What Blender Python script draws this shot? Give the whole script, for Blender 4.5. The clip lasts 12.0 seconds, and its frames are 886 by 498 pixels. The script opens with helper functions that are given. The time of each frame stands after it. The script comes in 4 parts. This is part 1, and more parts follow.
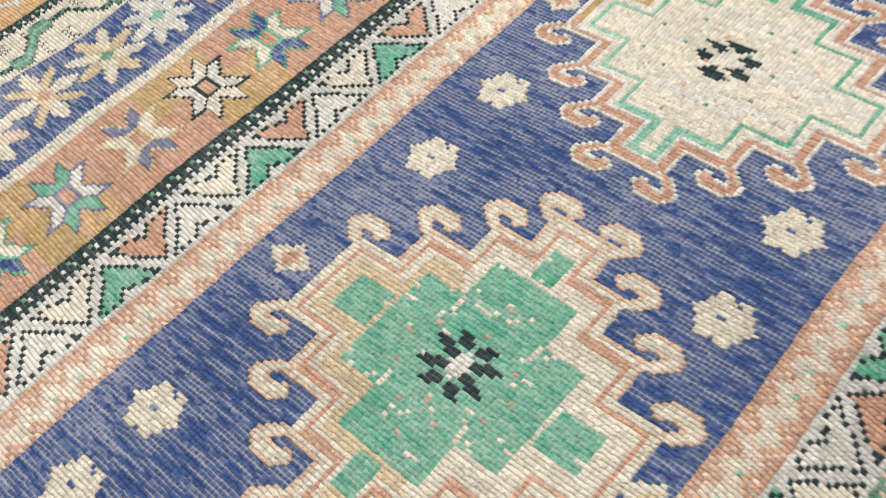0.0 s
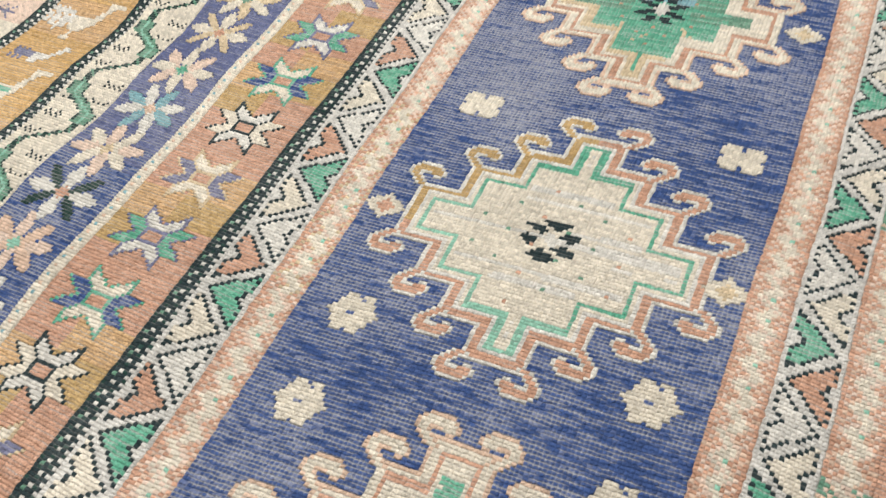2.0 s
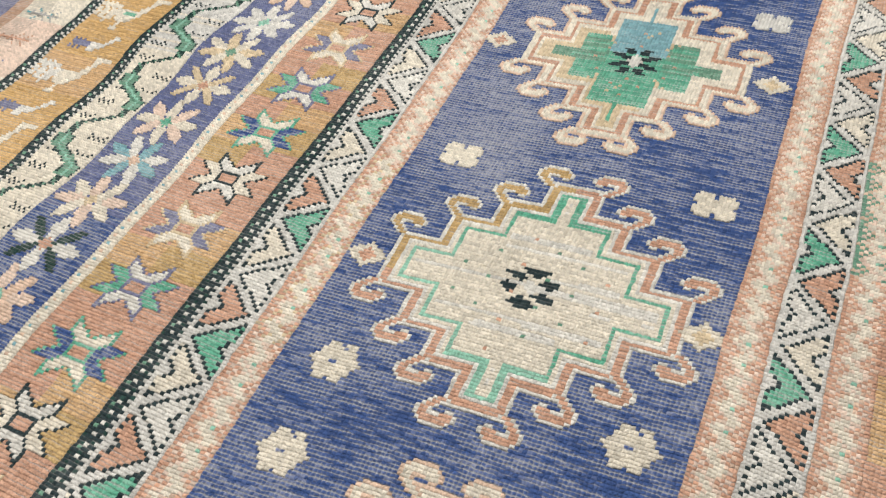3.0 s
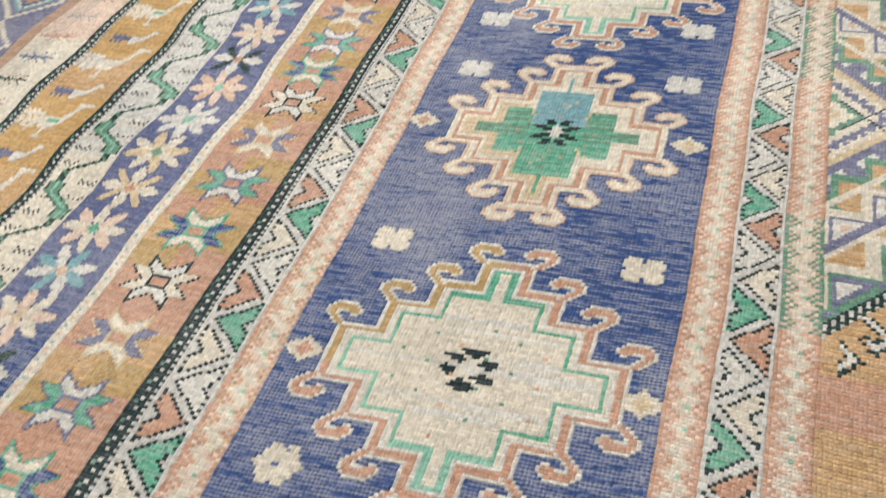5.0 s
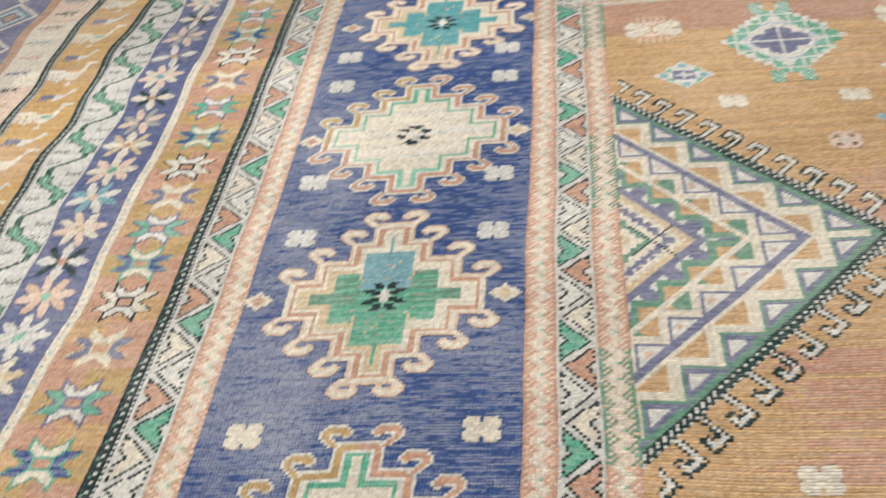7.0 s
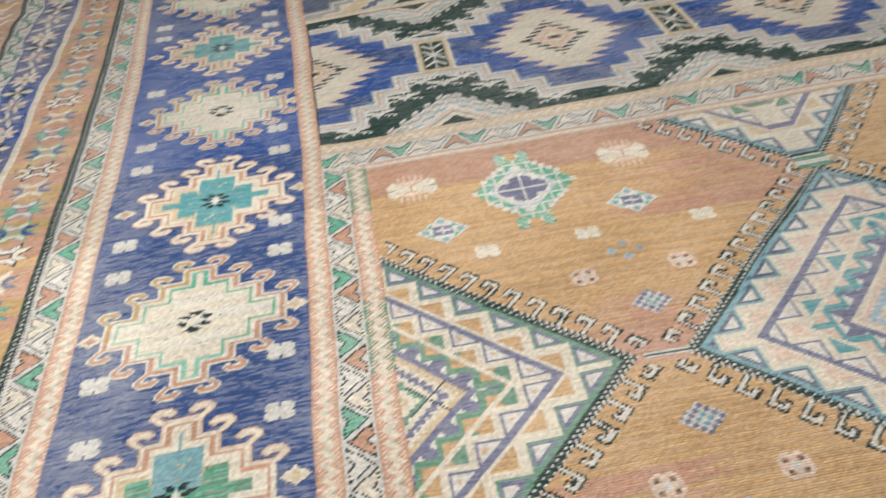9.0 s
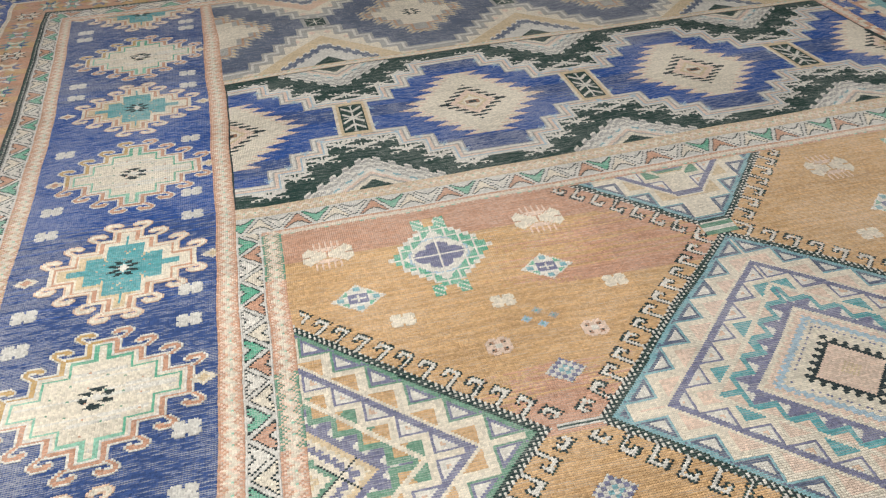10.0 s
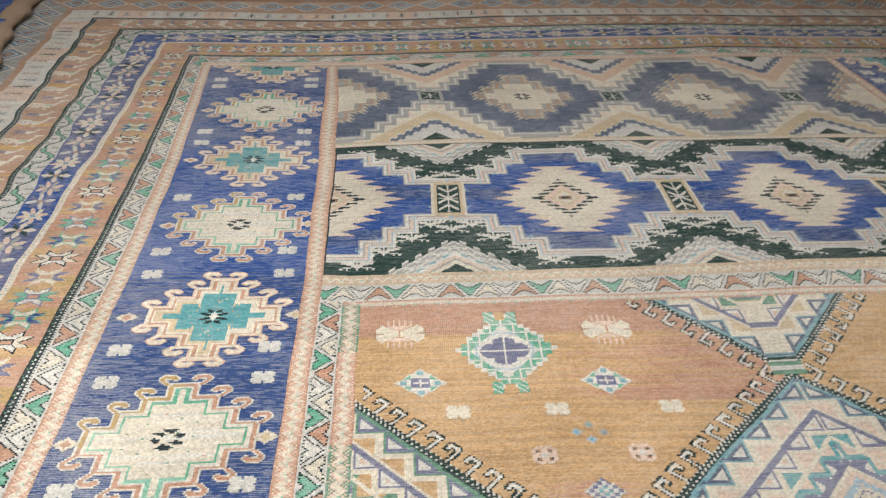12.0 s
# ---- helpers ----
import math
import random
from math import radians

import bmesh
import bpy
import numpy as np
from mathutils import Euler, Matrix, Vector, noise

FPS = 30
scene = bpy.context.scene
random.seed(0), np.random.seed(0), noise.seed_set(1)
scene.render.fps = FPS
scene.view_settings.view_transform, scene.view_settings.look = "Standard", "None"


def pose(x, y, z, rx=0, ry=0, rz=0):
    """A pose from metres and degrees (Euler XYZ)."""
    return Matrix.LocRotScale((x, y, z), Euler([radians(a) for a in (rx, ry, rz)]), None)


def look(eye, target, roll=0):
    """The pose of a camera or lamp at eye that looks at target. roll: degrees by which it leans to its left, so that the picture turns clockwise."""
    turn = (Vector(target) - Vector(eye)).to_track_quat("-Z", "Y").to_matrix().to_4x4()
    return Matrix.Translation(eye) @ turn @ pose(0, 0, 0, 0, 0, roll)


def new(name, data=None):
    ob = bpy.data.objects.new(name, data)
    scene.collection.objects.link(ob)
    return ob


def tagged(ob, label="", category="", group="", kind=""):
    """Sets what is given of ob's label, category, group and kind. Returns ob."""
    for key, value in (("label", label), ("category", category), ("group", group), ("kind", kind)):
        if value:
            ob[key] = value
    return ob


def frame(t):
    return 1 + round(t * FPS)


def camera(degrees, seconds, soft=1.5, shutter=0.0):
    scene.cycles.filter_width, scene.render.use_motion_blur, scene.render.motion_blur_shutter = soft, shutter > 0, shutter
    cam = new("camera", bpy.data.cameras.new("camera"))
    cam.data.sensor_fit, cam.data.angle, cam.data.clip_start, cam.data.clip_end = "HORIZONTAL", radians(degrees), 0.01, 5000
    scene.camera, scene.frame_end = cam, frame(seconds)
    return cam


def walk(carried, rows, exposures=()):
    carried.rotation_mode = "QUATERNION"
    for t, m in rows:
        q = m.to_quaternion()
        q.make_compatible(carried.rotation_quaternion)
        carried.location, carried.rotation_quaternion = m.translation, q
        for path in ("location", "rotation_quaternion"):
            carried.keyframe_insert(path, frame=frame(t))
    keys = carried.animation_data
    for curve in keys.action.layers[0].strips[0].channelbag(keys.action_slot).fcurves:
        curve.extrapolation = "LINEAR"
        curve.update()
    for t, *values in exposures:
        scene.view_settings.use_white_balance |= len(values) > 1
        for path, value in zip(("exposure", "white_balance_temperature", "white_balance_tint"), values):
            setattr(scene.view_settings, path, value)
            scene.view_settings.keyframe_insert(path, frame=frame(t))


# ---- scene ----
cam = camera(56.8, 12.0, soft=1.2, shutter=0.6)
PATH = [
    (0, (0.2593, -0.5141, 0.4607), (-0.6652, 0.1308, -1.1915), -14.54),
    (0.5, (0.2096, -0.4797, 0.4419), (-0.6902, 0.1214, -1.2401), -17.31),
    (1, (0.1650, -0.4434, 0.4536), (-0.5691, 0.3300, -1.2384), -13.14),
    (1.5, (0.1839, -0.4402, 0.5187), (-0.5107, 0.4717, -1.1202), -13.02),
    (2, (0.2024, -0.4502, 0.5345), (-0.4656, 0.5468, -1.0655), -10.15),
    (2.5, (0.2054, -0.4518, 0.5405), (-0.4586, 0.6066, -1.0212), -8.80),
    (4.5, (0.2154, -0.4447, 0.5516), (-0.4053, 0.7249, -0.9474), -9.43),
    (5, (0.2206, -0.4278, 0.5597), (-0.3732, 0.8036, -0.9001), -9.46),
    (5.5, (0.2260, -0.4124, 0.5771), (-0.3139, 0.8780, -0.8523), -9.20),
    (6, (0.2338, -0.3959, 0.6006), (-0.2415, 0.9165, -0.8318), -9.18),
    (6.5, (0.2454, -0.3815, 0.6320), (-0.1774, 0.9562, -0.7934), -10.68),
    (7, (0.2576, -0.3681, 0.6705), (-0.0387, 1.0306, -0.7279), -9.41),
    (9, (0.3300, -0.3594, 0.7667), (0.4741, 1.1954, -0.4831), -5.99),
    (9.5, (0.3446, -0.3518, 0.7765), (0.6357, 1.2354, -0.4051), -2.93),
    (10, (0.3589, -0.3405, 0.7830), (0.6863, 1.2521, -0.3817), -2.50),
    (10.5, (0.3736, -0.3390, 0.7997), (0.6446, 1.2654, -0.3633), -1.99),
    (11, (0.3829, -0.3410, 0.8255), (0.5511, 1.3007, -0.3043), -1.25),
    (11.5, (0.3835, -0.3462, 0.8619), (0.4854, 1.3240, -0.2336), -0.20),
    (12, (0.3918, -0.3521, 0.8827), (0.4999, 1.3342, -0.1872), 1.70),
]
walk(cam, [(t, look(eye, target, roll)) for t, eye, target, roll in PATH], [(0, 0.11), (1.0, 0.06), (2.5, -0.02), (5.5, -0.07), (7.0, -0.05), (9.0, 0.05), (12.0, 0.1)])

# ---- light ----
world = bpy.data.worlds.new("world")
scene.world = world
world.use_nodes = True
world.node_tree.nodes["Background"].inputs["Color"].default_value = (0.75, 0.8, 0.9, 1)
world.node_tree.nodes["Background"].inputs["Strength"].default_value = 0.05


def area_glow(name, x, y, z, sx, sy, watts, colour, tip=(0, 0)):
    lamp = bpy.data.lights.new(name, "AREA")
    lamp.shape, lamp.size, lamp.size_y, lamp.energy, lamp.color = "RECTANGLE", sx, sy, watts, colour
    ob = new(name, lamp)
    ob.matrix_world = pose(x, y, z, *tip)
    return ob


ROOM_X0, ROOM_X1, ROOM_Y0, ROOM_Y1, ROOM_H = -2.4, 4.4, -3.4, 4.6, 2.35
WARM = (0.965, 1.0, 1.045)
# unseen overhead panels, stand-ins for the unknown light of the room
area_glow("ceiling_stand_in", 0.02, 0.55, ROOM_H - 0.06, 1.2, 0.5, 61, WARM)
area_glow("ceiling_stand_in", -0.95, -0.95, ROOM_H - 0.06, 1.2, 0.5, 43, WARM)
# added low fills, no fitting known: graze the pile to bring out relief
area_glow("grazing_fill", 0.3, 3.6, 1.5, 0.9, 0.3, 4.5, WARM, (-60, 0))
area_glow("grazing_fill", 2.9, 0.7, 1.1, 0.3, 0.9, 13, WARM, (0, 60))

# ---- materials ----


def node(tree, kind, **values):
    n = tree.nodes.new(kind)
    for key, value in values.items():
        n.inputs[key.replace("_", " ")].default_value = value
    return n


def maths(tree, op, a, b=None, clamp=False):
    n = tree.nodes.new("ShaderNodeMath")
    n.operation, n.use_clamp = op, clamp
    for k, v in enumerate((a, b)):
        if v is None:
            continue
        if isinstance(v, (int, float)):
            n.inputs[k].default_value = v
        else:
            tree.links.new(v, n.inputs[k])
    return n.outputs[0]


def linear(r, g, b):
    return [((c / 255 + 0.055) / 1.055) ** 2.4 if c > 10 else c / 255 / 12.92 for c in (r, g, b)]


def mix(tree, fac, a, b, blend="MIX"):
    n = tree.nodes.new("ShaderNodeMix")
    n.data_type, n.blend_type = "RGBA", blend
    for k, v in ((0, fac), (6, a), (7, b)):
        if isinstance(v, (int, float)):
            n.inputs[k].default_value = v
        elif isinstance(v, (tuple, list)):
            n.inputs[k].default_value = (*v[:3], 1)
        else:
            tree.links.new(v, n.inputs[k])
    return n.outputs[2]


def wool(name, rgb, wear=0.35, fuzz=0.015, rib=0.34):
    """Knotted wool pile: one bump a knot, uneven dye, rows worn down to the pale foundation, furrow shade painted into
    warm dyes.
    """
    m = bpy.data.materials.new(name)
    m.use_nodes = True
    t = m.node_tree
    t.nodes.clear()
    out = t.nodes.new("ShaderNodeOutputMaterial")
    bsdf = node(t, "ShaderNodeBsdfPrincipled", Roughness=0.85)
    bsdf.inputs["Specular IOR Level"].default_value = 0.12
    bsdf.inputs["Sheen Weight"].default_value = fuzz
    bsdf.inputs["Sheen Roughness"].default_value = 0.5
    t.links.new(bsdf.outputs[0], out.inputs[0])
    uv = t.nodes.new("ShaderNodeUVMap")
    uv.uv_map = "knots"
    sep = t.nodes.new("ShaderNodeSeparateXYZ")
    t.links.new(uv.outputs[0], sep.inputs[0])
    x, y = sep.outputs[0], sep.outputs[1]
    row, fy, fx = maths(t, "FLOOR", y), maths(t, "FRACT", y), maths(t, "FRACT", x)
    floor = t.nodes.new("ShaderNodeVectorMath")
    floor.operation = "FLOOR"
    t.links.new(uv.outputs[0], floor.inputs[0])
    each = t.nodes.new("ShaderNodeTexWhiteNoise")
    each.noise_dimensions = "2D"
    t.links.new(floor.outputs[0], each.inputs["Vector"])
    # streaks that run along single rows
    run = t.nodes.new("ShaderNodeCombineXYZ")
    t.links.new(maths(t, "MULTIPLY", x, 0.075), run.inputs[0])
    t.links.new(maths(t, "MULTIPLY", row, 0.83), run.inputs[1])
    streak = node(t, "ShaderNodeTexNoise", Scale=1.0, Detail=3.0, Roughness=0.6)
    streak.noise_dimensions = "2D"
    t.links.new(run.outputs[0], streak.inputs["Vector"])
    # broad patches of dye and wear
    patch = node(t, "ShaderNodeTexNoise", Scale=0.017, Detail=4.0, Roughness=0.6)
    patch.noise_dimensions = "2D"
    t.links.new(uv.outputs[0], patch.inputs["Vector"])
    fine = node(t, "ShaderNodeTexNoise", Scale=2.3, Detail=3.0, Roughness=0.7)
    fine.noise_dimensions = "2D"
    t.links.new(uv.outputs[0], fine.inputs["Vector"])
    # dye: knot by knot, row by row and in patches
    rowly = t.nodes.new("ShaderNodeTexWhiteNoise")
    rowly.noise_dimensions = "1D"
    t.links.new(row, rowly.inputs["W"])
    tone = maths(t, "ADD", maths(t, "MULTIPLY", each.outputs[0], 0.34), maths(t, "MULTIPLY", streak.outputs[0], 0.12))
    tone = maths(t, "ADD", tone, maths(t, "MULTIPLY", maths(t, "SUBTRACT", rowly.outputs[0], 0.5), 0.12 + 0.35 * (rib - 0.34)))
    tone = maths(t, "ADD", tone, maths(t, "MULTIPLY", patch.outputs[0], 0.5))
    tone = maths(t, "ADD", tone, maths(t, "MULTIPLY", fine.outputs[0], 0.35))
    tone = maths(t, "ADD", tone, 0.35)
    dyed = mix(t, 1.0, tuple(rgb), tone, "MULTIPLY")
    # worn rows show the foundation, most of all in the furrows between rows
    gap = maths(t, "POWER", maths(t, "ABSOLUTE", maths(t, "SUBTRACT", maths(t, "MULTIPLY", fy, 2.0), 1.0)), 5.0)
    run2 = t.nodes.new("ShaderNodeCombineXYZ")
    t.links.new(maths(t, "MULTIPLY", x, 0.11), run2.inputs[0])
    t.links.new(maths(t, "MULTIPLY", maths(t, "FLOOR", maths(t, "ADD", y, 0.5)), 1.37), run2.inputs[1])
    dash = node(t, "ShaderNodeTexNoise", Scale=1.0, Detail=2.0, Roughness=0.6)
    dash.noise_dimensions = "2D"
    t.links.new(run2.outputs[0], dash.inputs["Vector"])
    gap_x = maths(t, "POWER", maths(t, "ABSOLUTE", maths(t, "SUBTRACT", maths(t, "MULTIPLY", fx, 2.0), 1.0)), 3.0)
    broad = node(t, "ShaderNodeTexNoise", Scale=0.0065, Detail=2.0, Roughness=0.5)
    broad.noise_dimensions = "2D"
    t.links.new(uv.outputs[0], broad.inputs["Vector"])
    worn = maths(t, "ADD", maths(t, "MULTIPLY", patch.outputs[0], 0.5), maths(t, "MULTIPLY", maths(t, "SUBTRACT", broad.outputs[0], 0.5), 0.3))
    show = maths(t, "SUBTRACT", maths(t, "ADD", dash.outputs[0], worn), 0.62, True)
    thread = maths(t, "MULTIPLY", maths(t, "ADD", maths(t, "MULTIPLY", gap, 13.0), maths(t, "MULTIPLY", gap_x, 1.6)), show)
    bare = maths(t, "ADD", maths(t, "MULTIPLY", maths(t, "SUBTRACT", streak.outputs[0], 0.55), 0.9), maths(t, "MULTIPLY", maths(t, "SUBTRACT", worn, 0.25), 1.8))
    bare = maths(t, "ADD", bare, maths(t, "MULTIPLY", maths(t, "SUBTRACT", each.outputs[0], 0.5), 0.4))
    bare = maths(t, "ADD", maths(t, "MAXIMUM", bare, 0.0), thread)
    bare = maths(t, "MINIMUM", maths(t, "MULTIPLY", bare, wear), 0.8, True)
    foundation = [0.2 * c + 0.8 * w for c, w in zip(rgb, linear(205, 198, 188))]
    # warm dyes: shade in the furrows between rows, put into the colour
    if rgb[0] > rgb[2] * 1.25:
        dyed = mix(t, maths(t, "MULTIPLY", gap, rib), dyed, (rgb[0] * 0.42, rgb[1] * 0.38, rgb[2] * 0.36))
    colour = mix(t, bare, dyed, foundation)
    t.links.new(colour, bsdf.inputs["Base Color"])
    # relief
    hy = maths(t, "POWER", maths(t, "SINE", maths(t, "MULTIPLY", fy, math.pi)), 0.6)
    hx = maths(t, "ADD", maths(t, "MULTIPLY", maths(t, "SINE", maths(t, "MULTIPLY", fx, math.pi)), 0.55), 0.45)
    high = maths(t, "ADD", maths(t, "MULTIPLY", hx, hy), maths(t, "MULTIPLY", fine.outputs[0], 0.5))
    high = maths(t, "ADD", high, maths(t, "MULTIPLY", each.outputs[0], 0.4))
    bump = node(t, "ShaderNodeBump", Strength=1.0, Distance=0.002)
    t.links.new(high, bump.inputs["Height"])
    t.links.new(bump.outputs[0], bsdf.inputs["Normal"])
    return m


YARNS = {
    "cream": ((217, 204, 182), 0.15), "white": ((213, 205, 191), 0.1), "blue": ((45, 80, 142), 0.62),
    "faded_blue": ((62, 82, 126), 0.95), "green": ((98, 164, 133), 0.85), "teal": ((92, 153, 153), 0.7),
    "leaf_green": ((106, 144, 118), 0.4), "tan": ((201, 162, 116), 0.3), "salmon": ((196, 150, 122), 0.3),
    "pink": ((218, 191, 169), 0.2), "ochre": ((188, 155, 104), 0.25), "bottle_green": ((38, 62, 55), 0.26),
    "black": ((42, 54, 54), 0.12), "lavender": ((118, 117, 138), 0.4), "pale_blue": ((162, 180, 188), 0.3),
    "grey": ((164, 159, 150), 0.3), "brown": ((160, 122, 96), 0.25), "sand": ((206, 183, 148), 0.2),
    "slate_blue": ((94, 101, 117), 0.45), "blush": ((212, 180, 154), 0.15), "pale_teal": ((126, 164, 166), 0.4), "ash": ((204, 197, 185), 0.1), "mint": ((142, 186, 160), 0.2), "gold": ((202, 162, 106), 0.25),
    "clay": ((184, 146, 118), 0.4), "dusk": ((98, 103, 134), 0.45),
}
WOOL = [wool("wool_" + name, linear(*rgb), wear, rib={"tan": 0.62, "salmon": 0.5, "gold": 0.5}.get(name, 0.34)) for name, (rgb, wear) in YARNS.items()]
(CREAM, WHITE, BLUE, FADED_BLUE, GREEN, TEAL, LEAF_GREEN, TAN, SALMON, PINK, OCHRE, BOTTLE_GREEN, BLACK, LAVENDER, PALE_BLUE, GREY, BROWN, SAND, SLATE_BLUE, BLUSH, PALE_TEAL, ASH, MINT, GOLD, CLAY, DUSK) = range(len(YARNS))


def plain(name, rgb, rough=0.8, scale=40.0, depth=0.001):
    m = bpy.data.materials.new(name)
    m.use_nodes = True
    t = m.node_tree
    bsdf = t.nodes["Principled BSDF"]
    bsdf.inputs["Roughness"].default_value = rough
    pos = t.nodes.new("ShaderNodeNewGeometry")
    n = node(t, "ShaderNodeTexNoise", Scale=scale, Detail=5.0)
    big = node(t, "ShaderNodeTexNoise", Scale=1.7, Detail=3.0)
    t.links.new(pos.outputs["Position"], n.inputs["Vector"])
    t.links.new(pos.outputs["Position"], big.inputs["Vector"])
    tone = maths(t, "ADD", maths(t, "MULTIPLY", n.outputs[0], 0.3), maths(t, "ADD", maths(t, "MULTIPLY", big.outputs[0], 0.3), 0.7))
    t.links.new(mix(t, 1.0, tuple(rgb), tone, "MULTIPLY"), bsdf.inputs["Base Color"])
    b = node(t, "ShaderNodeBump", Strength=0.3, Distance=depth)
    t.links.new(n.outputs[0], b.inputs["Height"])
    t.links.new(b.outputs[0], bsdf.inputs["Normal"])
    return m


PAINT = plain("wall_paint", (0.5, 0.49, 0.46), 0.8)
BOARDS = plain("floor_boards", (0.26, 0.18, 0.12), 0.5, 12)

# ---- room ----


def slab(name, x0, x1, y0, y1, z0, z1, material, label):
    bm = bmesh.new()
    bmesh.ops.create_cube(bm, size=1, matrix=Matrix.Translation(((x0 + x1) / 2, (y0 + y1) / 2, (z0 + z1) / 2)) @ Matrix.Diagonal((x1 - x0, y1 - y0, z1 - z0, 1)))
    me = bpy.data.meshes.new(name)
    bm.to_mesh(me)
    bm.free()
    me.materials.append(material)
    return tagged(new(name, me), label, name.split("_")[0], kind="structure")


slab("floor", ROOM_X0 - 0.2, ROOM_X1 + 0.2, ROOM_Y0 - 0.2, ROOM_Y1 + 0.2, -0.22, -0.025, BOARDS, "plain brown floor under the rugs")
slab("wall_north", ROOM_X0 - 0.2, ROOM_X1 + 0.2, ROOM_Y1, ROOM_Y1 + 0.2, -0.02, ROOM_H, PAINT, "plain pale painted wall")
slab("wall_south", ROOM_X0 - 0.2, ROOM_X1 + 0.2, ROOM_Y0 - 0.2, ROOM_Y0, -0.02, ROOM_H, PAINT, "plain pale painted wall")
slab("wall_west", ROOM_X0 - 0.2, ROOM_X0, ROOM_Y0, ROOM_Y1, -0.02, ROOM_H, PAINT, "plain pale painted wall")
slab("wall_east", ROOM_X1, ROOM_X1 + 0.2, ROOM_Y0, ROOM_Y1, -0.02, ROOM_H, PAINT, "plain pale painted wall")
slab("ceiling", ROOM_X0 - 0.2, ROOM_X1 + 0.2, ROOM_Y0 - 0.2, ROOM_Y1 + 0.2, ROOM_H, ROOM_H + 0.2, PAINT, "plain pale painted ceiling")

# ---- the rug, knot by knot ----
# Columns i run across the rug, rows j along it; a knot is 3.25 mm wide. The left half is drawn, the other mirrors it.
KNOT = 0.00325
I0, IM, J0, J1 = -250, 307, -200, 862
NI, NJ = IM - I0 + 1, J1 - J0
II, JJ = np.meshgrid(np.arange(I0, IM + 1), np.arange(J0, J1))
C = np.full((NJ, NI), TAN)
P = np.zeros((NJ, NI), int)
PARTS = []
rng = np.random.default_rng(7)


def part_id(name, label="", parent=-1):
    PARTS.append((name, label, parent))
    return len(PARTS) - 1


def paint(mask, colour, pid=None):
    C[mask] = colour[mask] if isinstance(colour, np.ndarray) else colour
    if pid is not None:
        P[mask] = pid


def blit(a, ci, cj, pid):
    """Lay the small drawing a (minus one is clear) with its middle at ci, cj."""
    h, w = a.shape
    i, j = int(round(ci)) - w // 2 - I0, int(round(cj)) - h // 2 - J0
    ia, ja, ib, jb = max(i, 0), max(j, 0), min(i + w, NI), min(j + h, NJ)
    if ia >= ib or ja >= jb:
        return
    b = a[ja - j:jb - j, ia - i:ib - i]
    m = b >= 0
    C[ja:jb, ia:ib][m] = b[m]
    P[ja:jb, ia:ib][m] = pid


def art(rows, **key):
    w = max(len(r) for r in rows)
    return np.array([[key.get(ch, -1) for ch in r.ljust(w, ".")] for r in rows][::-1])


def both(rows):
    """Rows of the upper half, middle row last, mirrored downwards."""
    return rows + rows[-2::-1]


def tri(s, period):
    p = np.mod(s, period) / period
    return 1 - np.abs(2 * p - 1)


# colours of single motifs ------------------------------------------------
def star(north, east, line, middle):
    y, x = np.mgrid[-13:14, -13:14]
    y = np.round(y * 1.36).astype(int)
    a, b = np.minimum(abs(x), abs(y)), np.maximum(abs(x), abs(y))
    o = np.full(x.shape, -1)
    inside = (b - a <= 6) & (a <= 6)
    o[inside] = np.where(abs(y) > abs(x), north, east)[inside]
    o[inside & ((b - a >= 6) | (a >= 6) | (a == b))] = line
    o[b <= 2] = middle
    o[(b == 3) & (a <= 2)] = line
    return o


def daisy(petal, other, heart, rx=13.0, ry=9.6, twist=0.0, slim=2.0):
    """Eight round petals about a small eye."""
    y, x = np.mgrid[-11:12, -13:14]
    o = np.full(x.shape, -1)
    for k in range(8):
        th = k * math.pi / 4 + twist
        px, py = rx * 0.58 * math.cos(th), ry * 0.58 * math.sin(th)
        a = ((x - px) * math.cos(th) + (y - py) * math.sin(th)) / 5.0
        b = (-(x - px) * math.sin(th) + (y - py) * math.cos(th)) / (2.1 if k % 2 == 0 else slim)
        o[a * a + b * b < 1] = petal if k % 2 == 0 else other
    o[abs(x) + abs(y) < 3] = heart
    return o


def blossom(fill, dot, r=6.3):
    n = int(r + 1)
    y, x = np.mgrid[-n:n + 1, -n:n + 1]
    o = np.full(x.shape, -1)
    th, d = np.arctan2(y, x), np.hypot(x, y * 1.05)
    o[d < r * (0.9 + 0.1 * np.cos(6 * th))] = fill
    o[((x == 0) | (x == -1)) & (y == 0) | (x == 1) & (y == 4)] = dot
    o[(x == 0) & (abs(y) >= r - 1.6)] = -1
    return o


def cross_flower(fill):
    y, x = np.mgrid[-5:6, -6:7]
    o = np.full(x.shape, -1)
    o[(abs(y) < 5) & (abs(x) < 6)] = fill
    o[(abs(x) < 1) & (abs(y) > 2)] = -1
    o[(abs(y) < 1) & (abs(x) > 4)] = -1
    o[(abs(x) > 4) & (abs(y) > 3)] = -1
    return o


def lozenge(fill, core, rx=5, ry=4):
    y, x = np.mgrid[-ry:ry + 1, -rx:rx + 1]
    d = abs(x) / rx + abs(y) / ry
    o = np.full(x.shape, -1)
    o[d <= 1.1] = fill
    o[d <= 0.55] = core
    return o


